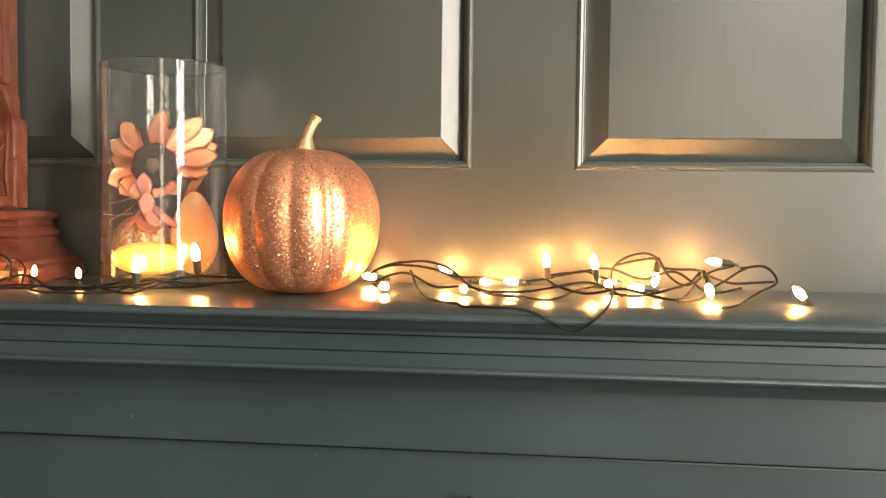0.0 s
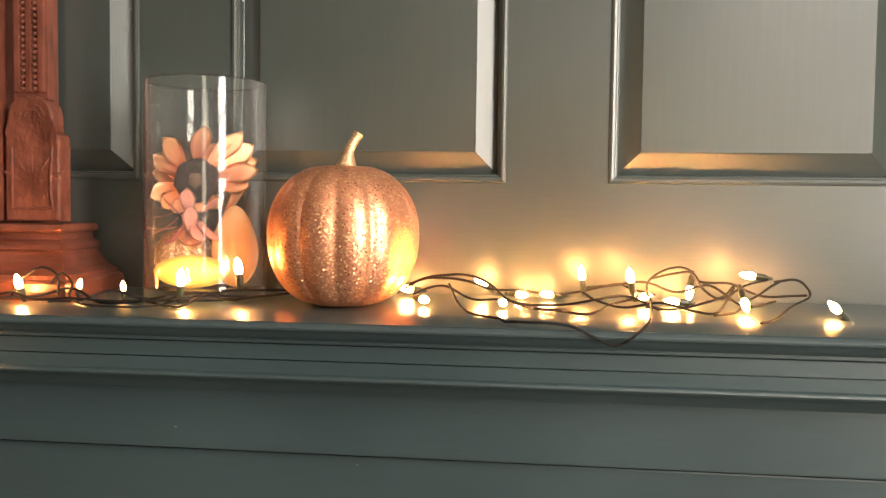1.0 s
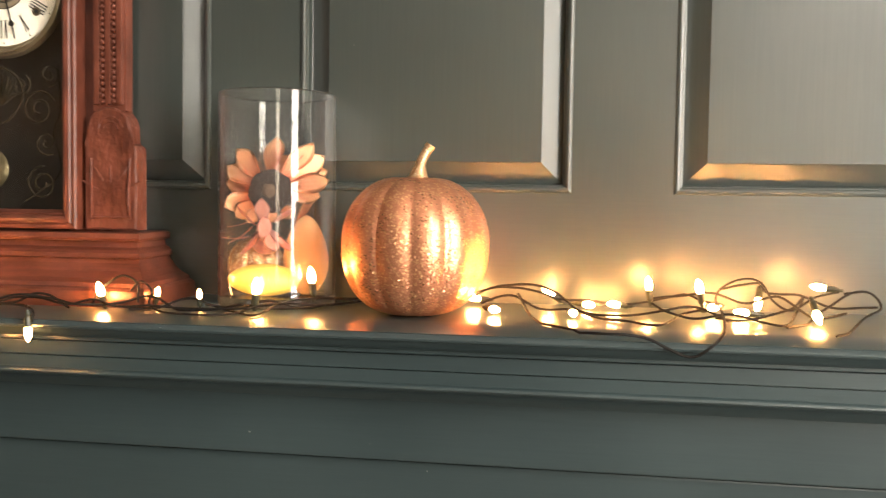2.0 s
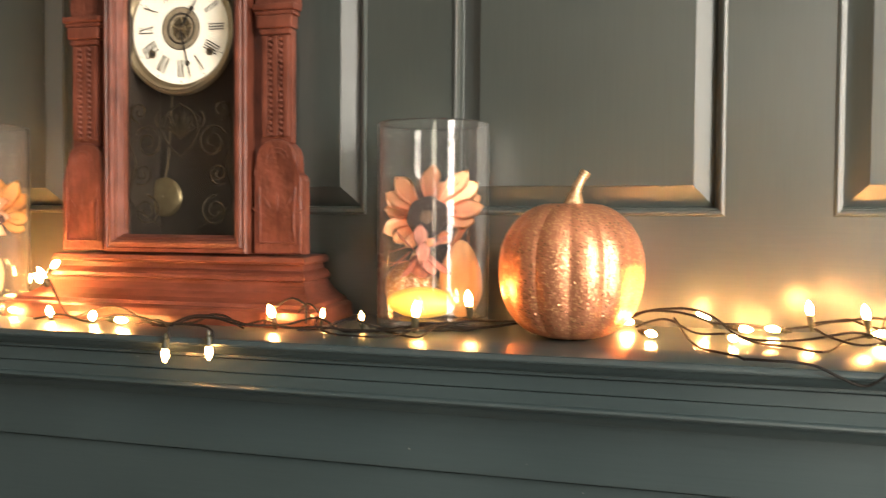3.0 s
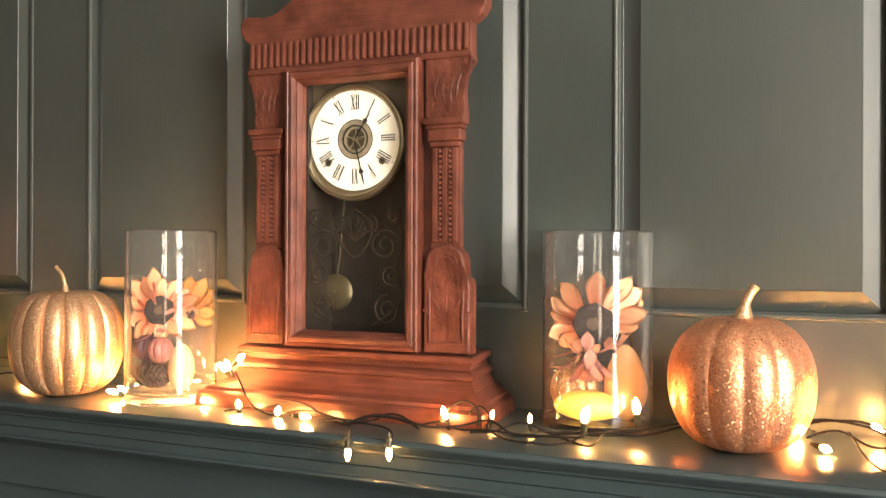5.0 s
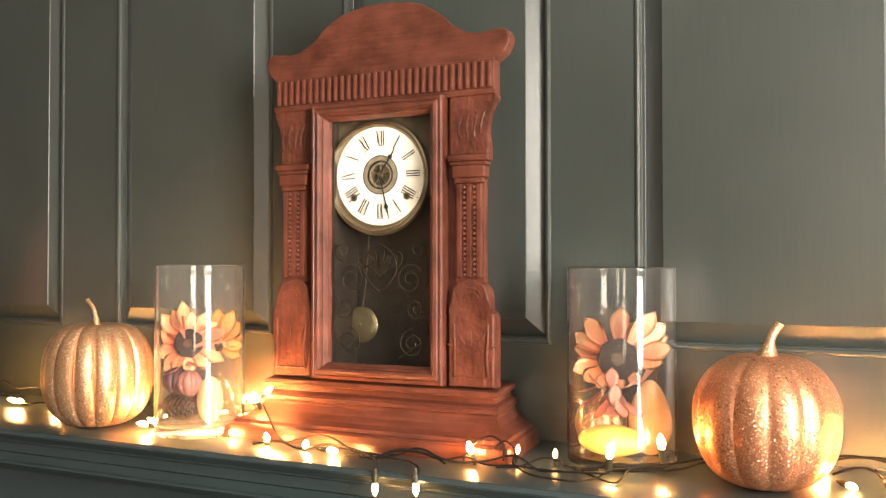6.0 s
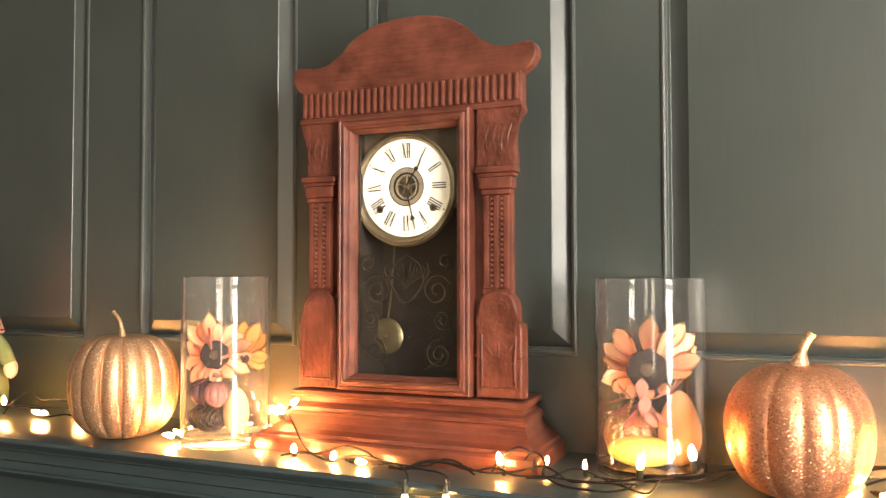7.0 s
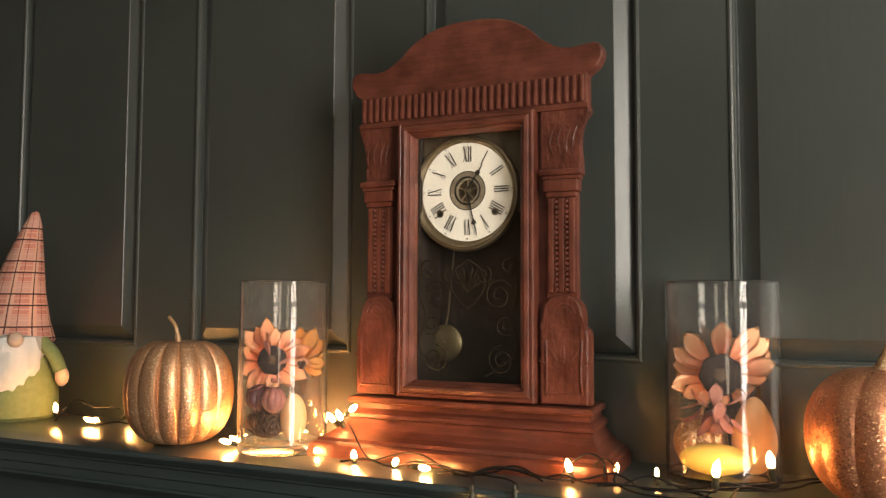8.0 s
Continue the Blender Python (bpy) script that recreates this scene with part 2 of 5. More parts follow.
def plaid():
    """Pink woven cloth with dark lines crossing in squares."""
    m, nt, b = material("pink_plaid_cloth")
    co = nt.nodes.new("ShaderNodeTexCoord")
    sep = nt.nodes.new("ShaderNodeSeparateXYZ")
    link(nt, co.outputs["Object"], sep.inputs[0])

    def stripes(out, period, width, offset):
        a = nt.nodes.new("ShaderNodeMath")
        a.operation = "MULTIPLY_ADD"
        a.inputs[1].default_value, a.inputs[2].default_value = 1 / period, offset
        link(nt, out, a.inputs[0])
        f = nt.nodes.new("ShaderNodeMath")
        f.operation = "FRACT"
        link(nt, a.outputs[0], f.inputs[0])
        lt = nt.nodes.new("ShaderNodeMath")
        lt.operation = "LESS_THAN"
        lt.inputs[1].default_value = width
        link(nt, f.outputs[0], lt.inputs[0])
        return lt.outputs[0]

    def over(base, mask, colour):
        mx = nt.nodes.new("ShaderNodeMix")
        mx.data_type = "RGBA"
        link(nt, mask, mx.inputs[0])
        link(nt, base, mx.inputs[6])
        mx.inputs[7].default_value = (*colour, 1)
        return mx.outputs[2]

    n = tex(nt, "ShaderNodeTexNoise", 300, 2)
    c = ramp(nt, n.outputs[0], [(0.3, (0.50, 0.19, 0.14)), (0.7, (0.62, 0.27, 0.20))])
    c = over(c, stripes(sep.outputs[2], 0.064, 0.36, 0.20), (0.60, 0.33, 0.26))
    c = over(c, stripes(sep.outputs[2], 0.0107, 0.18, 0.0), (0.66, 0.38, 0.30))
    up = nt.nodes.new("ShaderNodeMath")
    up.operation = "MULTIPLY_ADD"
    up.use_clamp = True
    up.inputs[1].default_value, up.inputs[2].default_value = 4.0, -0.64
    link(nt, sep.outputs[2], up.inputs[0])
    bent = nt.nodes.new("ShaderNodeMath")
    bent.operation = "POWER"
    bent.inputs[1].default_value = 1.4
    link(nt, up.outputs[0], bent.inputs[0])
    across = nt.nodes.new("ShaderNodeMath")
    across.operation = "MULTIPLY_ADD"
    across.inputs[1].default_value = -0.05
    link(nt, bent.outputs[0], across.inputs[0])
    link(nt, sep.outputs[0], across.inputs[2])
    around = nt.nodes.new("ShaderNodeMath")
    around.operation = "ARCTAN2"
    link(nt, sep.outputs[1], around.inputs[0])
    link(nt, across.outputs[0], around.inputs[1])
    c = over(c, stripes(around.outputs[0], 0.698, 0.34, 0.42), (0.68, 0.38, 0.28))
    c = over(c, stripes(around.outputs[0], 0.698, 0.055, 0.3), (0.07, 0.025, 0.022))
    c = over(c, stripes(around.outputs[0], 0.698, 0.030, 0.85), (0.16, 0.05, 0.04))
    c = over(c, stripes(sep.outputs[2], 0.064, 0.045, 0.55), (0.07, 0.025, 0.022))
    c = over(c, stripes(sep.outputs[2], 0.064, 0.045, 0.20), (0.07, 0.025, 0.022))
    link(nt, c, b.inputs["Base Color"])
    b.inputs["Roughness"].default_value = 0.95
    bump(nt, b, n.outputs[0], 0.4, 0.001)
    return m


PLAID = plaid()


def glass(name, tint=(1, 1, 1), rough=0.0, clear=1.0):
    m, nt, b = material(name)
    b.inputs["Base Color"].default_value = (*tint, 1)
    b.inputs["Roughness"].default_value = rough
    b.inputs["Transmission Weight"].default_value = clear
    b.inputs["IOR"].default_value = 1.45
    return m


GLASS = glass("clear_glass", (0.99, 0.995, 0.99), clear=0.99)
BASEGLASS = glass("pressed_glass", (0.98, 0.985, 0.97), 0.14)
PANE = glass("clock_pane", (0.95, 0.96, 0.93))


def glowing(name, colour, strength):
    m, nt, b = material(name)
    b.inputs["Base Color"].default_value = (*colour, 1)
    b.inputs["Emission Color"].default_value = (*colour, 1)
    b.inputs["Emission Strength"].default_value = strength
    return m


BULB = glowing("warm_bulb", (1.0, 0.42, 0.12), 285.0)
BULB_MID = glowing("warm_bulb_weaker", (1.0, 0.43, 0.125), 170.0)
BULB_DIM = glowing("warm_bulb_faint", (1.0, 0.43, 0.125), 60.0)
GLOBE = glowing("frosted_globe", (1.0, 0.92, 0.82), 26.0)


# ---- mesh helpers ----
def to_object(name, bm, mat, smooth=False):
    bmesh.ops.recalc_face_normals(bm, faces=bm.faces)
    me = bpy.data.meshes.new(name)
    if smooth:
        for f in bm.faces:
            f.smooth = True
        for e in bm.edges:
            if len(e.link_faces) == 2 and e.calc_face_angle(0) > 0.7:
                e.smooth = False
    bm.to_mesh(me)
    bm.free()
    for m in mat if isinstance(mat, (list, tuple)) else [mat]:
        me.materials.append(m)
    return new(name, me)


def part(name, bm, mat, parent, label="", smooth=False):
    ob = to_object(name, bm, mat, smooth)
    ob.parent = parent
    ob.matrix_parent_inverse = parent.matrix_world.inverted()
    if label:
        ob["label"] = label
    return ob


def share(name, me, m, parent):
    """Another object on one mesh, at the pose m in its parent's space."""
    ob = new(name, me)
    ob.parent = parent
    ob.matrix_basis = m
    return ob


def thing(name, at, label, category, group="", kind=""):
    ob = new(name)
    ob.empty_display_size = 0.05
    ob.matrix_world = Matrix.Translation(at)
    bpy.context.view_layer.update()
    return tagged(ob, label, category, group, kind)


def box(bm, x0, x1, y0, y1, z0, z1, bevel=0.0):
    vs = [bm.verts.new(p) for p in ((x0, y0, z0), (x1, y0, z0), (x1, y1, z0), (x0, y1, z0), (x0, y0, z1), (x1, y0, z1), (x1, y1, z1), (x0, y1, z1))]
    fs = [bm.faces.new([vs[i] for i in f]) for f in ((0, 1, 5, 4), (1, 2, 6, 5), (2, 3, 7, 6), (3, 0, 4, 7), (4, 5, 6, 7), (3, 2, 1, 0))]
    if bevel:
        es = list({e for f in fs for e in f.edges})
        bmesh.ops.bevel(bm, geom=es, offset=bevel, segments=2, profile=0.6, affect="EDGES")


def boxed(*a, **k):
    bm = bmesh.new()
    box(bm, *a, **k)
    return bm


def prism(outline, y0, y1, bevel=0.0):
    """An outline in x and z, given depth from y0 (front) to y1."""
    bm = bmesh.new()
    front = [bm.verts.new((x, y0, z)) for x, z in outline]
    back = [bm.verts.new((x, y1, z)) for x, z in outline]
    f = bm.faces.new(front)
    bm.faces.new(back[::-1])
    n = len(outline)
    for i in range(n):
        bm.faces.new((front[i], back[i], back[(i + 1) % n], front[(i + 1) % n]))
    if bevel:
        bmesh.ops.bevel(bm, geom=list(f.edges), offset=bevel, segments=2, profile=0.5, affect="EDGES")
    return bm


def lathe(bm, profile, segs=48, at=(0, 0, 0), shape=None, close=False):
    """Rings of radius and height; shape(angle, i) scales a radius. Ends of radius 0 close to a point."""
    rings = []
    for i, (r, z) in enumerate(profile):
        if r <= 1e-6:
            rings.append([bm.verts.new((at[0], at[1], at[2] + z))])
            continue
        ring = []
        for s in range(segs):
            a = 2 * math.pi * s / segs
            k = shape(a, i) if shape else 1.0
            ring.append(bm.verts.new((at[0] + r * k * math.cos(a), at[1] + r * k * math.sin(a), at[2] + z)))
        rings.append(ring)
    pairs = list(zip(rings, rings[1:])) + ([(rings[-1], rings[0])] if close else [])
    for a, b in pairs:
        for s in range(segs):
            t = (s + 1) % segs
            if len(a) == 1 and len(b) == 1:
                continue
            if len(a) == 1:
                bm.faces.new((a[0], b[s], b[t]))
            elif len(b) == 1:
                bm.faces.new((a[s], a[t], b[0]))
            else:
                bm.faces.new((a[s], a[t], b[t], b[s]))


def spline(points, steps=6):
    """A smooth line through the points."""
    ps = [Vector(p) for p in points]
    ps = [ps[0] * 2 - ps[1]] + ps + [ps[-1] * 2 - ps[-2]]
    out = []
    for a, b, c, d in zip(ps, ps[1:], ps[2:], ps[3:]):
        for k in range(steps):
            t = k / steps
            out.append(0.5 * ((2 * b) + (c - a) * t + (2 * a - 5 * b + 4 * c - d) * t * t + (3 * b - a - 3 * c + d) * t ** 3))
    out.append(ps[-2])
    return out


def tube(bm, pts, radius, segs=8):
    """A round rod along pts; radius is one number or a function of 0..1."""
    pts = [Vector(p) for p in pts]
    prev, up = None, Vector((0.13, 0.9, 0.4)).normalized()
    n = len(pts)
    for i, p in enumerate(pts):
        d = (pts[min(i + 1, n - 1)] - pts[max(i - 1, 0)]).normalized()
        u = (up - d * up.dot(d)).normalized()
        v = d.cross(u)
        up = u
        r = radius(i / (n - 1)) if callable(radius) else radius
        ring = [bm.verts.new(p + r * (math.cos(2 * math.pi * s / segs) * u + math.sin(2 * math.pi * s / segs) * v)) for s in range(segs)]
        if prev:
            for s in range(segs):
                bm.faces.new((prev[s], prev[(s + 1) % segs], ring[(s + 1) % segs], ring[s]))
        else:
            bm.faces.new(ring[::-1])
        prev = ring
    bm.faces.new(prev)


def frames_loft(bm, rings, cap=True):
    """Rectangles (x0, x1, z0, z1, y) joined one to the next."""
    prev = None
    for x0, x1, z0, z1, y in rings:
        ring = [bm.verts.new(p) for p in ((x0, y, z0), (x1, y, z0), (x1, y, z1), (x0, y, z1))]
        if prev:
            for s in range(4):
                bm.faces.new((prev[s], prev[(s + 1) % 4], ring[(s + 1) % 4], ring[s]))
        prev = ring
    if cap:
        bm.faces.new(prev)


# ---- the room ----
WALL_Y, SHELF_Z = 1.05, 1.29
P_BOT, P_TOP = 1.433, 2.40
PANELS = [(-1.885, -1.524), (-1.384, -1.024), (-0.882, -0.521), (-0.395, -0.037), (0.090, 0.440)]

wall = thing("wall_north", (0, WALL_Y, 0), "grey-green painted wooden panelled chimney wall", "wall", kind="structure")
part("backing", boxed(-3.2, 1.6, WALL_Y + 0.05, WALL_Y + 0.15, 0, 3.0), PAINT, wall)
part("rail", boxed(-3.2, 1.6, WALL_Y, WALL_Y + 0.05, 0, P_BOT), PAINT_RAIL, wall)
part("rail", boxed(-3.2, 1.6, WALL_Y, WALL_Y + 0.05, P_TOP, 3.0), PAINT_RAIL, wall)
xs = [-3.2] + [v for p in PANELS for v in p] + [1.6]
for x0, x1 in zip(xs[0::2], xs[1::2]):
    part("stile", boxed(x0, x1, WALL_Y, WALL_Y + 0.05, P_BOT, P_TOP), PAINT, wall)
for x0, x1 in PANELS:
    bm = bmesh.new()
    rings = []
    for inset, y in ((0, 0), (0.001, -0.0025), (0.004, -0.0034), (0.007, -0.0022), (0.0085, 0.0008), (0.0098, 0.0012), (0.0110, 0.005), (0.0117, 0.0116), (0.0124, 0.0122), (0.0382, -0.0024), (0.0392, -0.0036)):
        rings.append((x0 + inset, x1 - inset, P_BOT + inset, P_TOP - inset, WALL_Y + y))
    frames_loft(bm, rings)
    part("panel", bm, PAINT, wall)

for name, args, mat, label in (
    ("wall_west", (-3.3, -3.2, -3.7, 1.2, 0, 3.0), WALLPAINT, "plain warm beige painted side wall"),
    ("floor", (-3.3, 1.75, -3.7, 1.2, -0.1, 0), FLOORWOOD, "brown oak floor of the room"),
    ("ceiling", (-3.3, 1.75, -3.7, 1.2, 3.0, 3.1), CEILPAINT, "plain white painted ceiling"),
):
    tagged(to_object(name, boxed(*args), mat), label, name.split("_")[0], kind="structure")
bm = bmesh.new()
WY0, WY1, WZ0, WZ1 = -1.04, -0.20, 0.70, 2.74
box(bm, 1.6, 1.75, -3.7, WY0, 0, 3.0)
box(bm, 1.6, 1.75, WY1, 1.2, 0, 3.0)
box(bm, 1.6, 1.75, WY0, WY1, 0, WZ0)
box(bm, 1.6, 1.75, WY0, WY1, WZ1, 3.0)
tagged(to_object("wall_east", bm, WALLPAINT), "plain beige side wall with a tall window", "wall", kind="structure")
bm = bmesh.new()
box(bm, -3.2, 0.90, -3.75, -3.6, 0, 3.0)
box(bm, 1.54, 1.6, -3.75, -3.6, 0, 3.0)
box(bm, 0.90, 1.54, -3.75, -3.6, 2.9, 3.0)
box(bm, 0.90, 1.54, -3.75, -3.6, 0, 0.9)
tagged(to_object("wall_south", bm, WALLPAINT), "plain warm beige painted room wall", "wall", kind="structure")
win = thing("window_2", (1.22, -3.61, 0.9), "narrow tall white window in the room behind", "window", kind="structure")
bm = bmesh.new()
for x0, x1, z0, z1 in ((0.90, 0.94, 0.9, 2.9), (1.50, 1.54, 0.9, 2.9), (0.94, 1.50, 0.9, 0.95), (0.94, 1.50, 2.85, 2.9)):
    box(bm, x0, x1, -3.63, -3.6, z0, z1)
part("window_frame", bm, WHITEWOOD, win)
part("muntin", boxed(1.21, 1.23, -3.625, -3.605, 0.95, 2.85), WHITEWOOD, win)
for k in range(1, 5):
    z = 0.95 + 1.9 * k / 5
    part("glazing_bar", boxed(0.94, 1.50, -3.623, -3.607, z - 0.012, z + 0.012), WHITEWOOD, win)
win = thing("window_1", (1.62, -0.62, WZ0), "tall white wooden sash window with small panes", "window", kind="structure")
bm = bmesh.new()
for y0, y1, z0, z1 in ((WY0, WY0 + 0.06, WZ0, WZ1), (WY1 - 0.06, WY1, WZ0, WZ1), (WY0 + 0.06, WY1 - 0.06, WZ0, WZ0 + 0.06), (WY0 + 0.06, WY1 - 0.06, WZ1 - 0.06, WZ1)):
    box(bm, 1.60, 1.63, y0, y1, z0, z1)
part("window_frame", bm, WHITEWOOD, win)
for k in range(1, 2):
    y = WY0 + (WY1 - WY0) * k / 2
    part("muntin", boxed(1.605, 1.625, y - 0.02, y + 0.02, WZ0 + 0.06, WZ1 - 0.06), WHITEWOOD, win)
for k in range(1, 5):
    z = WZ0 + (WZ1 - WZ0) * k / 5
    part("glazing_bar", boxed(1.607, 1.623, WY0 + 0.06, WY1 - 0.06, z - 0.012, z + 0.012), WHITEWOOD, win)

lampset = thing("ceiling_lamp", (0.85, -1.0, 3.0), "brass ceiling lamp with three frosted glowing globes", "lamp")
bm = bmesh.new()
lathe(bm, [(0, 2.998), (0.07, 2.998), (0.068, 2.985), (0.03, 2.975), (0.008, 2.97), (0.008, 2.33), (0.02, 2.32), (0.02, 2.30), (0, 2.295)], 24, at=(0.85, -1.0, 0))
part("rod", bm, BRASS, lampset, smooth=True)
for k in range(3):
    a = 2 * math.pi * k / 3 + 0.5
    c, s_ = math.cos(a), math.sin(a)
    bm = bmesh.new()
    tube(bm, spline([(0.85, -1.0, 2.31), (0.85 + 0.08 * c, -1.0 + 0.08 * s_, 2.29), (0.85 + 0.16 * c, -1.0 + 0.16 * s_, 2.27)], 4), 0.006, 8)
    part("arm", bm, BRASS, lampset, smooth=True)
    bm = bmesh.new()
    lathe(bm, [(0, -0.06), (0.03, -0.052), (0.052, -0.03), (0.06, 0), (0.052, 0.03), (0.03, 0.052), (0, 0.06)], 20, at=(0.85 + 0.16 * c, -1.0 + 0.16 * s_, 2.21))
    part("globe", bm, GLOBE, lampset, smooth=True)

# ---- mantelpiece ----
mantel = thing("mantelpiece", (-0.5, 0.92, 0), "grey-green painted wooden mantelpiece with moulded shelf edge", "mantelpiece", kind="structure")


def run(profile, x0, x1):
    """A moulding: a profile of y and z drawn along x."""
    bm = bmesh.new()
    a = [bm.verts.new((x0, y, z)) for y, z in profile]
    b = [bm.verts.new((x1, y, z)) for y, z in profile]
    bm.faces.new(a)
    bm.faces.new(b[::-1])
    n = len(profile)
    for i in range(n):
        bm.faces.new((a[i], a[(i + 1) % n], b[(i + 1) % n], b[i]))
    return bm


X0, X1 = -2.7, 1.5
shelf_profile = [(1.05, SHELF_Z), (0.845, SHELF_Z), (0.834, 1.2894), (0.822, 1.2877), (0.812, 1.2856), (0.806, 1.2841), (0.8030, 1.2834), (0.8034, 1.2824), (0.8005, 1.2805), (0.7988, 1.2780), (0.7995, 1.2757), (0.8020, 1.2745), (1.05, 1.2745)]
part("shelf_board", run(shelf_profile, X0, X1), PAINT_H, mantel, smooth=True)
cove = [(0.8030, 1.2745), (0.8065, 1.2712), (0.8115, 1.2672), (0.8175, 1.2640), (0.8235, 1.2622), (0.8235, 1.2588), (0.8250, 1.2578), (1.04, 1.2578), (1.04, 1.2745)]
part("cove_moulding", run(cove, X0, X1), PAINT_H, mantel, smooth=True)
fascia = [(0.8340, 1.2578), (0.8340, 1.2566), (0.8302, 1.2560), (0.8300, 1.2402), (0.8312, 1.2396), (0.8350, 1.2394), (0.8350, 1.2384), (1.04, 1.2384), (1.04, 1.2578)]
part("fascia_board", run(fascia, X0, X1), PAINT_H, mantel, smooth=True)
bed = [(0.8318, 1.2384), (0.8322, 1.2250), (0.8300, 1.2242), (0.8278, 1.2225), (0.8272, 1.2205), (0.8285, 1.2185), (0.8325, 1.2176), (0.8400, 1.2164), (0.8500, 1.2138), (0.8590, 1.2098), (0.8660, 1.2048), (0.8705, 1.1990), (0.8725, 1.1968), (0.8860, 1.1962), (0.8880, 1.1955), (1.04, 1.1955), (1.04, 1.2384)]
part("bead_moulding", run(bed, X0, X1), PAINT_H, mantel, smooth=True)
part("frieze_board", boxed(X0, X1, 0.892, 1.045, 1.1225, 1.1955, bevel=0.002), PAINT_H, mantel)
part("lower_board", boxed(X0, X1, 0.905, 1.045, 0.86, 1.1182, bevel=0.002), PAINT_H, mantel)
part("leg", boxed(X0, -1.6, 0.899, 1.045, 0, 0.86, bevel=0.002), PAINT, mantel)
part("leg", boxed(0.6, X1, 0.899, 1.045, 0, 0.86, bevel=0.002), PAINT, mantel)
knob = thing("hook", (-0.022, 0.905, 1.066), "small dark iron knob on the mantel board", "hook")
bm = bmesh.new()
lathe(bm, [(0.0, 0.0), (0.004, 0.0), (0.0035, 0.008), (0.006, 0.012), (0.008, 0.018), (0.006, 0.023), (0, 0.025)], 16)
bmesh.ops.rotate(bm, verts=bm.verts, matrix=Matrix.Rotation(radians(90), 3, "X"))
bmesh.ops.translate(bm, verts=bm.verts, vec=(-0.022, 0.905, 1.066))
part("knob", bm, IRON, knob, smooth=True)

# ---- mantel clock ----
CX, CY = -0.7555, 0.945
clock = thing("mantel_clock", (CX, 0.98, SHELF_Z), "antique carved red-brown wooden shelf clock with white dial", "clock")


def cpart(name, bm, mat, label="", smooth=False, parent=None):
    bmesh.ops.translate(bm, verts=bm.verts, vec=(CX, 0, 0))
    return part(name, bm, mat, parent or clock, label, smooth)


# stepped base
bm = bmesh.new()
prev = None
for o, z in ((0.0, 1.376), (0.004, 1.3745), (0.005, 1.369), (0.0035, 1.366), (-0.003, 1.3645), (-0.002, 1.357), (0.004, 1.3535), (0.007, 1.350), (0.0075, 1.345), (0.004, 1.3425), (0.006, 1.338), (0.013, 1.329), (0.022, 1.3215), (0.031, 1.317), (0.033, 1.3125), (0.037, 1.311), (0.0395, 1.3085), (0.041, 1.300), (0.042, SHELF_Z)):
    hx, yf = 0.190 + o * 1.0, 0.936 - o * 1.55
    ring = [bm.verts.new(p) for p in ((-hx, yf, z), (hx, yf, z), (hx - 0.012, 1.036, z), (-hx + 0.012, 1.036, z))]
    if prev:
        for s in range(4):
            bm.faces.new((prev[s], prev[(s + 1) % 4], ring[(s + 1) % 4], ring[s]))
    else:
        bm.faces.new(ring)
    prev = ring
bm.faces.new(prev[::-1])
cpart("base", bm, CLOCKWOOD_H)
# case
for s in (-1, 1):
    a, b = sorted((s * 0.088, s * 0.128))
    cpart("case_side", boxed(a, b, 0.953, 1.038, 1.376, 1.805, bevel=0.001), CLOCKWOOD)
cpart("case_back", boxed(-0.088, 0.088, 1.026, 1.037, 1.377, 1.80), CLOCKSHADE)
# Thin dark sheets added over the inner sides to stand for shade in there.
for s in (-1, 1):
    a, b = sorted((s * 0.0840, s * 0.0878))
    cpart("case_shade_sheet", boxed(a, b, 0.9535, 1.0255, 1.3925, 1.781), CLOCKSHADE)
cpart("case_top", boxed(-0.088, 0.088, 0.953, 1.020, 1.782, 1.802), CLOCKWOOD_H)
cpart("case_bottom", boxed(-0.088, 0.088, 0.953, 1.020, 1.376, 1.392), CLOCKSHADE)


def mirrored(pts, s):
    return [(s * x, z) for x, z in (pts if s > 0 else pts[::-1])]


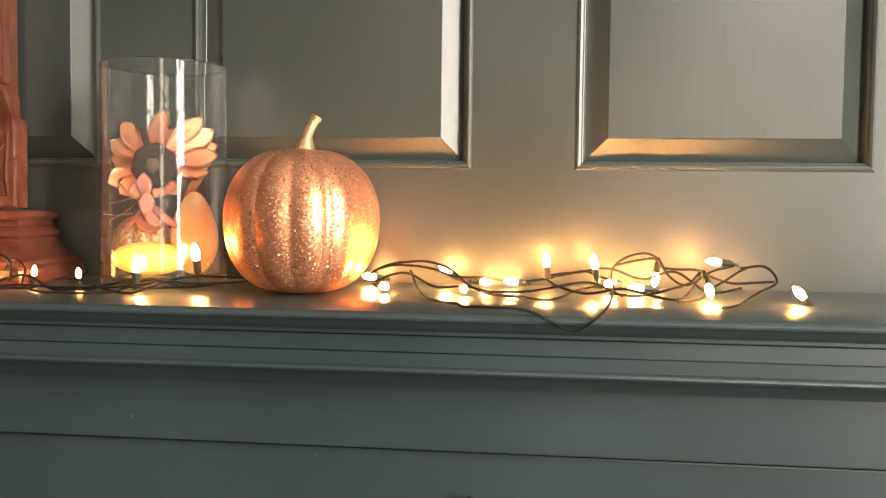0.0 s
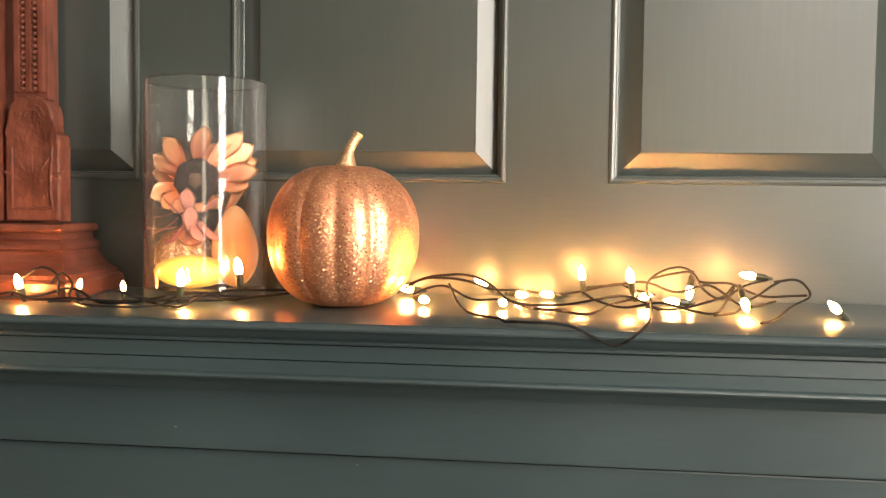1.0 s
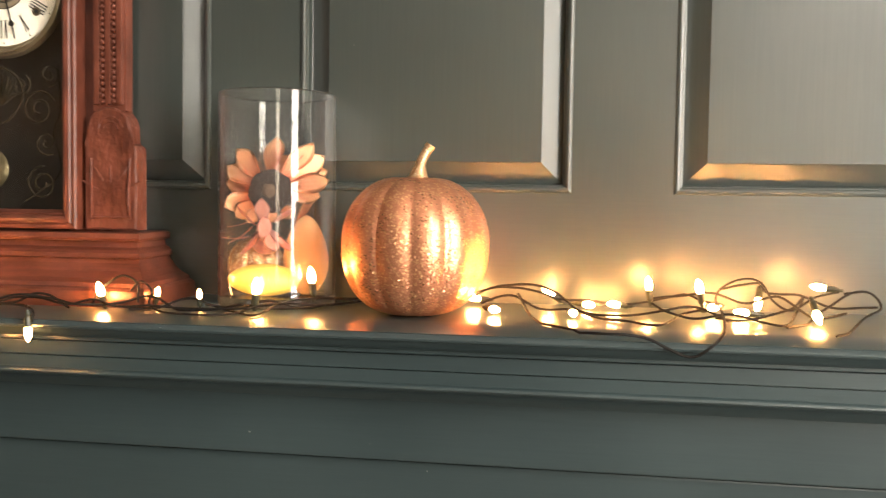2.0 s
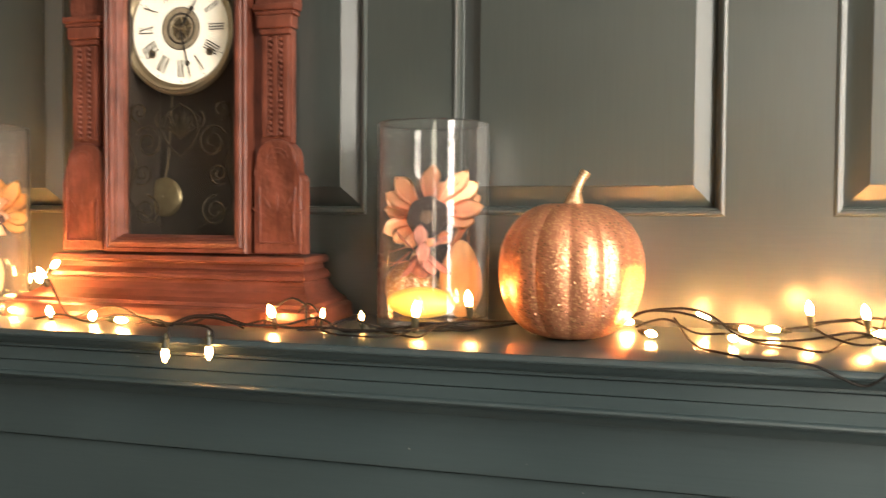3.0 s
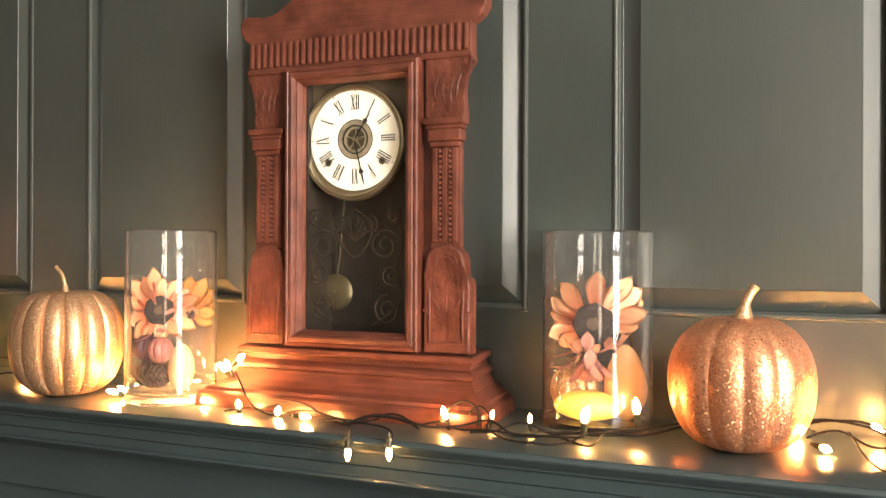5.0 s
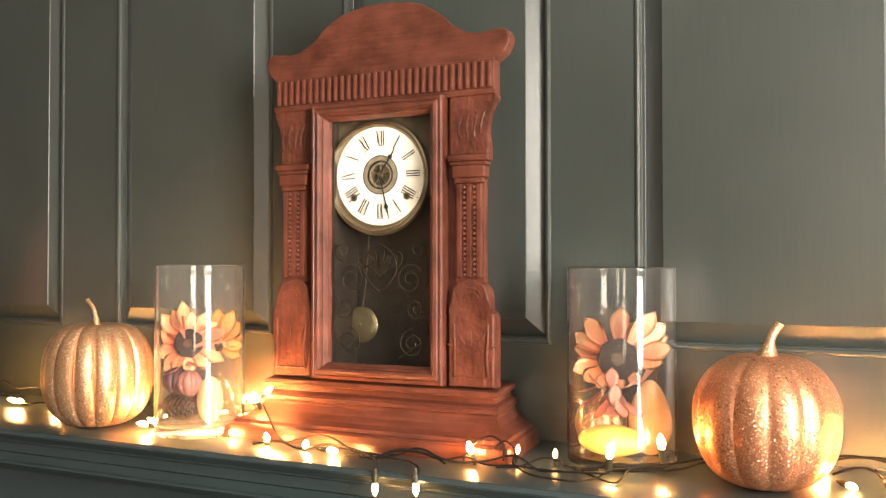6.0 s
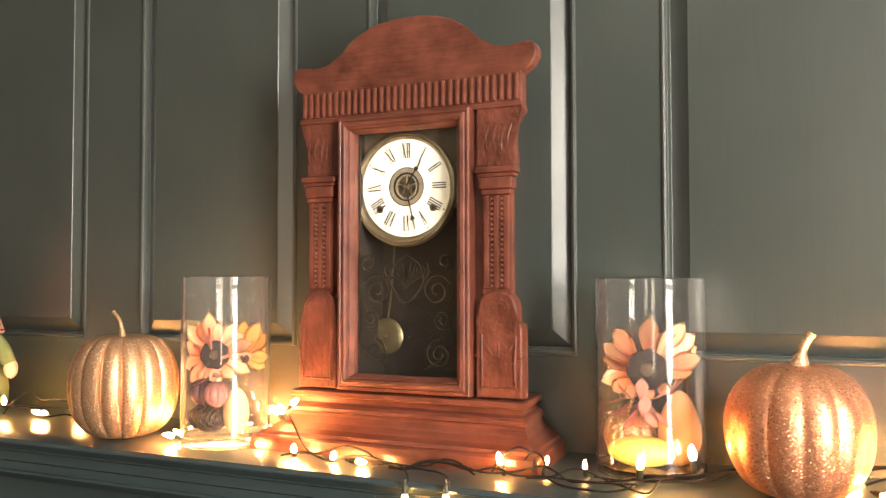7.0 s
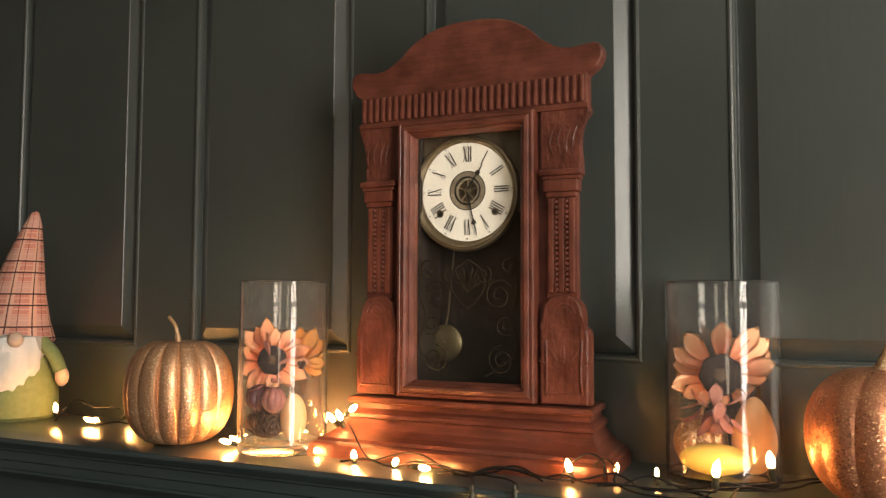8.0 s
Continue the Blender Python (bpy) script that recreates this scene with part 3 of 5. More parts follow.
bracket = [(0.116, 1.708), (0.176, 1.708), (0.1755, 1.722), (0.1735, 1.738), (0.1735, 1.752), (0.176, 1.766), (0.181, 1.778), (0.189, 1.788), (0.187, 1.797), (0.116, 1.797)]
arch = [(0.117, 1.379), (0.187, 1.379), (0.187, 1.476), (0.185, 1.483), (0.179, 1.487), (0.178, 1.508), (0.175, 1.518), (0.168, 1.526), (0.155, 1.531), (0.143, 1.531), (0.131, 1.527), (0.123, 1.518), (0.120, 1.506), (0.120, 1.484), (0.117, 1.482)]
for s in (-1, 1):
    cpart("carved_bracket", prism(mirrored(bracket, s), 0.944, 0.962, 0.0025), CARVED)
    blk = cpart("carved_block", prism(mirrored(arch, s), 0.938, 0.962, 0.003), CARVED)
    a, b = sorted((s * 0.126, s * 0.171))
    cap = bmesh.new()
    m0 = (a + b) / 2
    for hw, z0, z1, y in ((0.031, 1.699, 1.708, 0.931), (0.028, 1.693, 1.699, 0.934), (0.0255, 1.676, 1.693, 0.934), (0.023, 1.668, 1.676, 0.937)):
        box(cap, m0 - hw, m0 + hw, y, 0.955, z0, z1, bevel=0.0027)
    cpart("capital", cap, CLOCKWOOD)
    # fluted column with beads
    colm = bmesh.new()
    box(colm, a, b, 0.942, 0.9545, 1.526, 1.672, bevel=0.001)
    for k in range(3):
        xx = a + (b - a) * (k + 0.5) / 3
        box(colm, xx - 0.0045, xx + 0.0045, 0.9375, 0.944, 1.534, 1.667, bevel=0.002)
    cpart("fluted_column", colm, CLOCKWOOD)
    beads = bmesh.new()
    for k in range(2):
        xx = a + (b - a) * (k + 1) / 3
        for j in range(18):
            zz = 1.538 + j * 0.0073
            bmesh.ops.create_icosphere(beads, subdivisions=1, radius=0.0033, matrix=Matrix.Translation((xx, 0.9388, zz)))
    tagged(cpart("beading", beads, CLOCKWOOD, smooth=True), kind="stuff")
    # carved leaves on block and bracket
    carve = bmesh.new()
    c0 = s * 0.152
    for dx, dz, ang, ln in ((0, 0, 0, 0.034), (0.011, 0.004, -0.45, 0.030), (-0.011, 0.004, 0.45, 0.030), (0.019, -0.004, -0.9, 0.022), (-0.019, -0.004, 0.9, 0.022)):
        p = [Vector((c0 + dx * 0.5, 0.9395, 1.430 + dz)), Vector((c0 + dx + math.sin(-ang) * ln * 0.5, 0.9385, 1.430 + dz + math.cos(ang) * ln * 0.6)), Vector((c0 + dx * 1.3 + math.sin(-ang) * ln * 0.8, 0.9392, 1.430 + dz + math.cos(ang) * ln))]
        tube(carve, spline(p, 5), lambda t: 0.0008 + 0.0011 * math.sin(math.pi * t), 6)
    for r in (0.010, 0.016):
        tube(carve, [(c0 + r * math.cos(t), 0.9385, 1.503 + r * math.sin(t)) for t in [math.pi * (0.05 + 0.9 * k / 12) for k in range(13)]], 0.0014, 6)
    for dx in (-0.026, 0.026):
        tube(carve, spline([(c0 + dx, 0.938, 1.392), (c0 + dx * 0.95, 0.936, 1.42), (c0 + dx, 0.938, 1.468)], 5), 0.0017, 6)
    tube(carve, [(c0 - 0.028, 0.9375, 1.394), (c0 + 0.028, 0.9375, 1.394)], 0.0015, 6)
    cpart("block_carving", carve, CARVED, smooth=True)
    carve = bmesh.new()
    for k, (dx, dz) in enumerate(((-0.018, 0), (-0.006, 0.006), (0.007, 0.004), (0.018, 0.012))):
        tube(carve, spline([(c0 + dx * 0.6, 0.9456, 1.722), (c0 + dx - 0.004, 0.9448, 1.745 + dz), (c0 + dx + 0.006, 0.9456, 1.778)], 5), lambda t: 0.0006 + 0.0016 * math.sin(math.pi * t), 6)
    cpart("bracket_carving", carve, CARVED, smooth=True)

# frieze with reeds, crest board with ears
cpart("frieze", boxed(-0.185, 0.185, 0.944, 0.968, 1.797, 1.845, bevel=0.0015), CLOCKWOOD_H)
cpart("frieze_fillet", boxed(-0.188, 0.188, 0.9405, 0.9455, 1.793, 1.801, bevel=0.0022), CLOCKWOOD_H)
bm = bmesh.new()
box(bm, -0.0030, 0.0030, 0.9398, 0.9445, 1.803, 1.841, bevel=0.0020)
first = cpart("reed", bm, CLOCKWOOD)
N_REED = 32
for k in range(N_REED):
    x = -0.1790 + 0.358 * k / (N_REED - 1)
    if k == 0:
        first.location.x += x
    else:
        ob = share("reed", first.data, first.matrix_basis.copy(), clock)
        ob.matrix_parent_inverse = first.matrix_parent_inverse.copy()
        ob.location.x = first.location.x + (x + 0.1790)
half_crest = [(0.185, 1.842), (0.191, 1.846), (0.2, 1.853), (0.2065, 1.864), (0.2075, 1.875), (0.203, 1.884), (0.195, 1.888), (0.186, 1.886), (0.176, 1.882), (0.164, 1.880), (0.150, 1.881), (0.137, 1.885), (0.125, 1.892), (0.113, 1.903), (0.101, 1.916), (0.087, 1.927), (0.070, 1.936), (0.050, 1.942), (0.026, 1.9445)]
outline = half_crest + [(0, 1.945)] + [(-x, z) for x, z in half_crest[::-1]]
cpart("crest_board", prism(outline, 0.948, 0.968, 0.003), CLOCKWOOD_H)
# door: mitred frame round the glass
door = thing("door", (CX, 0.93, 1.40), "", "")
door.parent = clock
door.matrix_parent_inverse = clock.matrix_world.inverted()
DX, DZ0, DZ1, DW = 0.1105, 1.379, 1.796, 0.024
rail = [(0, 0.9525), (0, 0.931), (0.002, 0.9285), (0.005, 0.9285), (0.0065, 0.930), (0.0085, 0.9275), (0.013, 0.9265), (0.016, 0.9285), (0.018, 0.933), (0.0195, 0.9325), (0.0210, 0.935), (DW, 0.941), (DW, 0.9525)]
corner = [(-DX, DZ0), (DX, DZ0), (DX, DZ1), (-DX, DZ1)]
for k in range(4):
    (xa, za), (xb, zb) = corner[k], corner[(k + 1) % 4]
    bm = bmesh.new()
    rows = []
    for cx, cz in ((xa, za), (xb, zb)):
        sx, sz = (1 if cx < 0 else -1), (1 if cz < 1.6 else -1)
        rows.append([bm.verts.new((cx + sx * i, y, cz + sz * i)) for i, y in rail])
    for i in range(len(rail) - 1):
        bm.faces.new((rows[0][i], rows[0][i + 1], rows[1][i + 1], rows[1][i]))
    bm.faces.new((rows[0][-1], rows[0][0], rows[1][0], rows[1][-1]))
    bm.faces.new(rows[0])
    bm.faces.new(rows[1][::-1])
    cpart("door_rail" if k % 2 == 0 else "door_stile", bm, CLOCKWOOD_H if k % 2 == 0 else CLOCKWOOD, parent=door)
pane = cpart("glass_pane", boxed(-0.0866, 0.0866, 0.9445, 0.9465, 1.4025, 1.7725), PANE, parent=door)
pane.visible_shadow = False
# stencilled scrolls behind the pane
bm = bmesh.new()


def scroll(cx, cz, r0, turns, start, hand, rad=0.0014):
    n = int(14 * turns)
    tube(bm, [(cx + r0 * (1 - 0.8 * k / n) * math.cos(start + hand * 2 * math.pi * turns * k / n), 0.9472, cz + r0 * (1 - 0.8 * k / n) * math.sin(start + hand * 2 * math.pi * turns * k / n)) for k in range(n + 1)], rad, 5)


for s in (-1, 1):
    scroll(s * 0.050, 1.530, 0.024, 1.7, 0.5 if s > 0 else 2.6, s)
    scroll(s * 0.060, 1.487, 0.016, 1.5, -1.0 if s > 0 else 4.1, -s)
    scroll(s * 0.054, 1.436, 0.022, 1.8, 1.5, s)
    scroll(s * 0.064, 1.573, 0.015, 1.4, -1.5, s)
    scroll(s * 0.025, 1.560, 0.014, 1.4, 1.0 if s > 0 else 2.1, -s)
    tube(bm, spline([(s * 0.076, 0.9472, 1.585), (s * 0.080, 0.9472, 1.53), (s * 0.070, 0.9472, 1.50), (s * 0.079, 0.9472, 1.45), (s * 0.03, 0.9472, 1.413)], 5), 0.001, 5)
    tube(bm, spline([(0, 0.9472, 1.583), (s * 0.02, 0.9472, 1.57), (s * 0.028, 0.9472, 1.545), (s * 0.012, 0.9472, 1.52), (0, 0.9472, 1.512)], 5), 0.0016, 5)
    for k in range(5):
        an = math.pi * (0.5 + s * 0.12 * k)
        tube(bm, spline([(0, 0.9472, 1.535), (0.012 * math.cos(an), 0.9472, 1.545 + 0.012 * math.sin(an)), (0.022 * math.cos(an), 0.9472, 1.548 + 0.026 * math.sin(an))], 4), lambda t: 0.0006 + 0.0018 * math.sin(math.pi * t), 5)
cpart("stencil_scrollwork", bm, STENCIL, "faded gold scrollwork on the glass", parent=door)

# dial, bezel, numerals, pointers
DCX, DCY, DCZ, DR = -0.0065, 0.960, 1.6885, 0.0765
cpart("dial_board", boxed(-0.0835, 0.0835, 0.966, 0.972, 1.655, 1.781), DIALBOARD)


def disc(r0, r1, y0, y1, segs=64):
    """A ring or disc that faces the front."""
    bm = bmesh.new()
    prof = [(r0, -y1), (r0, -y0), (r1, -y0), (r1, -y1)] if r0 > 0 else [(0, -y0), (r1, -y0), (r1, -y1), (0, -y1)]
    lathe(bm, prof, segs, close=r0 > 0)
    bmesh.ops.rotate(bm, verts=bm.verts, matrix=Matrix.Rotation(radians(90), 3, "X"))
    bmesh.ops.translate(bm, verts=bm.verts, vec=(DCX, 0, DCZ))
    return bm


dial = cpart("dial", disc(0.0295, DR, 0.9605, 0.9655), DIALWHITE, "white paper dial with black Roman numerals")
bm = bmesh.new()
lathe(bm, [(DR - 0.005, -0.9625), (DR + 0.0005, -0.9610), (DR + 0.0025, -0.9580), (DR + 0.0045, -0.9560), (DR + 0.0062, -0.9575), (DR + 0.0075, -0.9555), (DR + 0.0100, -0.9570), (DR + 0.0115, -0.9655), (DR - 0.005, -0.9655)], 72, close=True)
bmesh.ops.rotate(bm, verts=bm.verts, matrix=Matrix.Rotation(radians(90), 3, "X"))
bmesh.ops.translate(bm, verts=bm.verts, vec=(DCX - 0.004, 0, DCZ - 0.004))
cpart("bezel", bm, BRASS, "dull brass bezel", smooth=True)
cpart("centre_plate", disc(0, 0.0295, 0.9645, 0.967), DARKBRASS, "dark pierced brass centre")
for r, w, mat in ((0.0300, 0.0012, INK), (0.0286, 0.0066, TANBRASS), (0.0218, 0.0012, INK), (0.0190, 0.0026, TANBRASS), (0.0050, 0.003, BRASS)):
    cpart("centre_ring", disc(r - w, r, 0.9602, 0.9655, 40), mat, parent=dial)
bm = bmesh.new()
for k in range(5):
    an = 2 * math.pi * k / 5 + 0.3
    tube(bm, [(DCX + 0.004 * math.cos(an), 0.9628, DCZ + 0.004 * math.sin(an)), (DCX + 0.0185 * math.cos(an), 0.9628, DCZ + 0.0185 * math.sin(an))], 0.0013, 6)
cpart("centre_spoke", bm, BRASS, parent=dial)


def numeral(word, height):
    """Roman letters of heavy and hairline strokes, set close, with fine serifs; they face the front."""
    bm = bmesh.new()
    heavy, hair, h = 0.00082, 0.00022, height / 2

    def stroke(xa, za, xb, zb, w):
        o = [(xa - w, za), (xa + w, za), (xb + w, zb), (xb - w, zb)]
        front = [bm.verts.new((x, -0.0003, z)) for x, z in o]
        back = [bm.verts.new((x, 0.0003, z)) for x, z in o]
        bm.faces.new(front)
        bm.faces.new(back[::-1])
        for i in range(4):
            bm.faces.new((front[i], back[i], back[(i + 1) % 4], front[(i + 1) % 4]))

    wide = {"I": 0.0036, "V": 0.0072, "X": 0.0078}
    x = -sum(wide[c] for c in word) / 2
    for c in word:
        w, mid = wide[c], x + wide[c] / 2
        a0, b0 = x + 0.0014, x + w - 0.0014
        if c == "I":
            stroke(mid, -h, mid, h, heavy)
        elif c == "V":
            stroke(a0, h, mid, -h, heavy)
            stroke(b0, h, mid, -h, hair)
        else:
            stroke(a0, h, b0, -h, heavy)
            stroke(b0, h, a0, -h, hair)
        x += w
    half_w = -(-sum(wide[c] for c in word) / 2) - 0.0004
    for z in (-h, h):
        o = [(-half_w, z - 0.0002), (half_w, z - 0.0002), (half_w, z + 0.0002), (-half_w, z + 0.0002)]
        bm.faces.new([bm.verts.new((px, -0.0003, pz)) for px, pz in o])
    return bm


for h, word in enumerate(("XII", "I", "II", "III", "IIII", "V", "VI", "VII", "VIII", "IX", "X", "XI")):
    bm = numeral(word, 0.0225)
    bmesh.ops.rotate(bm, verts=bm.verts, matrix=Matrix.Rotation(2 * math.pi * h / 12, 3, "Y"))
    an = 2 * math.pi * h / 12
    bmesh.ops.translate(bm, verts=bm.verts, vec=(DCX + 0.0555 * math.sin(an), 0.9600, DCZ + 0.0555 * math.cos(an)))
    cpart("numeral", bm, INK, parent=dial)
for k in range(12):
    an = 2 * math.pi * k / 12
    bm = bmesh.new()
    r0, r1 = 0.0722, 0.0742
    box(bm, -0.0009, 0.0009, 0.9598, 0.9606, r0, r1)
    bmesh.ops.rotate(bm, verts=bm.verts, matrix=Matrix.Rotation(an, 3, "Y"))
    bmesh.ops.translate(bm, verts=bm.verts, vec=(DCX, 0, DCZ))
    cpart("hour_mark", bm, INK, parent=dial)


def hand(name, angle, length, cross, y):
    bm = bmesh.new()
    w = 0.0009
    o = [(-w * 1.4, 0), (w * 1.4, 0), (w, cross - 0.007), (0.0045, cross - 0.001), (w, cross + 0.002), (w * 1.3, cross + 0.0045), (w * 0.6, length), (-w * 0.6, length), (-w * 1.3, cross + 0.0045), (-w, cross + 0.002), (-0.0045, cross - 0.001), (-w, cross - 0.007)]
    vs = [[bm.verts.new((x, yy, z)) for x, z in o] for yy in (y, y + 0.0006)]
    bm.faces.new(vs[0])
    bm.faces.new(vs[1][::-1])
    for i in range(len(o)):
        j = (i + 1) % len(o)
        bm.faces.new((vs[0][i], vs[1][i], vs[1][j], vs[0][j]))
    bmesh.ops.rotate(bm, verts=bm.verts, matrix=Matrix.Rotation(angle, 3, "Y"))
    bmesh.ops.translate(bm, verts=bm.verts, vec=(DCX, 0, DCZ))
    cpart(name, bm, INK, "thin black hand", parent=dial)


hand("hour_hand", radians(34), 0.046, 0.034, 0.9580)
hand("minute_hand", radians(166), 0.070, 0.052, 0.9570)
cpart("hand_nut", disc(0, 0.0028, 0.9560, 0.9615, 16), BRASS, parent=dial)
for s in (-1, 1):
    for r0, r1, y0, mat, name in ((0.0030, 0.0058, 0.9596, DARKBRASS, "keyhole_rim"), (0, 0.0031, 0.9600, INK, "keyhole")):
        bm = disc(r0, r1, y0, 0.9612, 20)
        bmesh.ops.translate(bm, verts=bm.verts, vec=(s * 0.0455, 0, -0.0335))
        cpart(name, bm, mat, parent=dial)
# pendulum
bm = bmesh.new()
lathe(bm, [(0, 0.0078), (0.002, 0.0076), (0.003, 0.0066), (0.010, 0.0064), (0.018, 0.0054), (0.024, 0.0036), (0.0275, 0.0016), (0.0290, 0), (0.0275, -0.002), (0, -0.003)], 40)
bmesh.ops.rotate(bm, verts=bm.verts, matrix=Matrix.Rotation(radians(90), 3, "X"))
bmesh.ops.translate(bm, verts=bm.verts, vec=(-0.0695, 1.015, 1.4568))
pend = cpart("pendulum_bob", bm, DULLBRASS, "dull brass pendulum bob", smooth=True)
bm = bmesh.new()
tube(bm, spline([(-0.0685, 1.015, 1.484), (-0.064, 1.015, 1.510), (-0.060, 1.013, 1.54), (-0.048, 1.004, 1.62)], 5), 0.0012, 6)
cpart("pendulum_rod", bm, DARKBRASS, parent=pend, smooth=True)


# ---- pumpkins ----
def pumpkin(at, radius, height, ribs, depth, soft, square, mat, stem_pts, stem_r, label, seed):
    ob = thing("pumpkin", at, label, "pumpkin", group="glitter pumpkins on the mantel")
    bm = bmesh.new()
    prof = []
    n = 30
    for i in range(n + 1):
        a = math.pi * i / n
        c, s = math.cos(a), math.sin(a)
        r = radius * abs(s) ** (square if i > n / 2 else min(square, 0.68))
        z = height * (0.5 - 0.5 * (abs(c) ** 0.92) * (1 if c > 0 else -1))
        z += -0.055 * height * math.exp(-((r / (0.32 * radius)) ** 2)) * (1 if i > n / 2 else 0)
        prof.append((r if 0 < i < n else 0.0, max(z, 0.0)))
    rnd = random.Random(seed)
    ph = [rnd.uniform(-0.12, 0.12) for _ in range(ribs)]
    wob = [rnd.uniform(0.75, 1.2) for _ in range(ribs)]

    def ribbed(a, i):
        u = a * ribs / (2 * math.pi)
        k = int(u) % ribs
        f = u - int(u)
        d = abs(math.sin(math.pi * f)) ** soft
        return 1 - depth * wob[k] * (1 - d) * min(1, prof[i][0] / (0.4 * radius) + 0.15) + 0.006 * math.sin(2 * a + ph[k])

    lathe(bm, prof, ribs * 12, shape=ribbed)
    for v in bm.verts:
        v.co += Vector(at)
    part("body", bm, mat, ob, smooth=True)
    bm = bmesh.new()
    top = Vector(at) + Vector((0, 0, height * 0.945))
    pts = spline([top + Vector(p) for p in stem_pts], 6)
    tube(bm, pts, lambda t: stem_r * (1.55 - 0.75 * min(1, t * 2.2) - 0.22 * t + (0.12 if t > 0.9 else 0)), 10)
    part("stem", bm, GOLDSTEM, ob, "pale gold glitter stem", smooth=True)
    return ob


pumpkin((-0.2105, 0.902, SHELF_Z), 0.0847, 0.1625, 13, 0.042, 1.0, 0.96, ROSEGLITTER, [(0.002, 0, -0.002), (0.004, 0, 0.012), (0.007, 0.000, 0.0235), (0.016, 0.002, 0.0395)], 0.0084, "rose-gold glitter pumpkin with faint ribs and curved stem", 3)
pumpkin((-1.238, 0.868, SHELF_Z), 0.0865, 0.170, 15, 0.080, 0.6, 0.62, BRONZEGLITTER, [(-0.004, 0, -0.004), (-0.006, 0, 0.012), (-0.012, 0, 0.03), (-0.026, 0, 0.044)], 0.0048, "bronze glitter pumpkin with deep ribs and thin stem", 5)


# ---- vases and what lies in them ----
def vase(at, radius, height, thick, label, turn):
    """A glass cylinder on a thick base, its wall in a front and a back half; turn is where the front faces."""
    ob = thing("glass_vase", at, label, "vase", group="cylinder vases on the mantel")
    t, n = 0.0032, 40
    outline = [(radius, thick + 0.0002), (radius, height - 0.0015), (radius - t / 2, height), (radius - t, height - 0.0015), (radius - t, thick + 0.0002)]
    for name, first in (("glass_front", turn - math.pi / 2), ("glass_back", turn + math.pi / 2)):
        bm = bmesh.new()
        rings = [[bm.verts.new(Vector(at) + Vector((r * math.cos(first + math.pi * k / n), r * math.sin(first + math.pi * k / n), z))) for r, z in outline] for k in range(n + 1)]
        for a, b in zip(rings, rings[1:]):
            for i in range(5):
                bm.faces.new((a[i], b[i], b[(i + 1) % 5], a[(i + 1) % 5]))
        side = part(name, bm, GLASS, ob, smooth=True)
        side.visible_shadow = name == "glass_back" and turn < -1.0
    bm = bmesh.new()
    lathe(bm, [(0, 0), (radius - 0.003, 0), (radius - 0.0008, 0.0012), (radius, 0.004), (radius, thick), (0, thick)], 72, at=at)
    part("thick_base", bm, BASEGLASS, ob, smooth=True).visible_shadow = False
    return ob


def petal_mesh(length, width, curl, blunt=2.1):
    bm = bmesh.new()
    nu, nv = 9, 4
    grid = []
    for i in range(nu + 1):
        u = i / nu
        w = width * (0.30 + 0.70 * math.sin(math.pi * 0.5 * min(1, u / 0.66)) ** 1.2) * (1 if u < 0.62 else max(0.06, 1 - ((u - 0.62) / 0.38) ** blunt))
        row = []
        for j in range(nv + 1):
            v = j / nv * 2 - 1
            row.append(bm.verts.new((v * w * 0.5, u * length, curl * u * u * length + 0.05 * width * v * v * (1 - u) + 0.02 * width * math.sin(7 * v + 5 * u))))
        grid.append(row)
    for i in range(nu):
        for j in range(nv):
            bm.faces.new((grid[i][j], grid[i][j + 1], grid[i + 1][j + 1], grid[i + 1][j]))
    bmesh.ops.solidify(bm, geom=bm.faces[:], thickness=0.0004)
    for f in bm.faces:
        f.smooth = True
    me = bpy.data.meshes.new("petal")
    bm.to_mesh(me)
    bm.free()
    return me


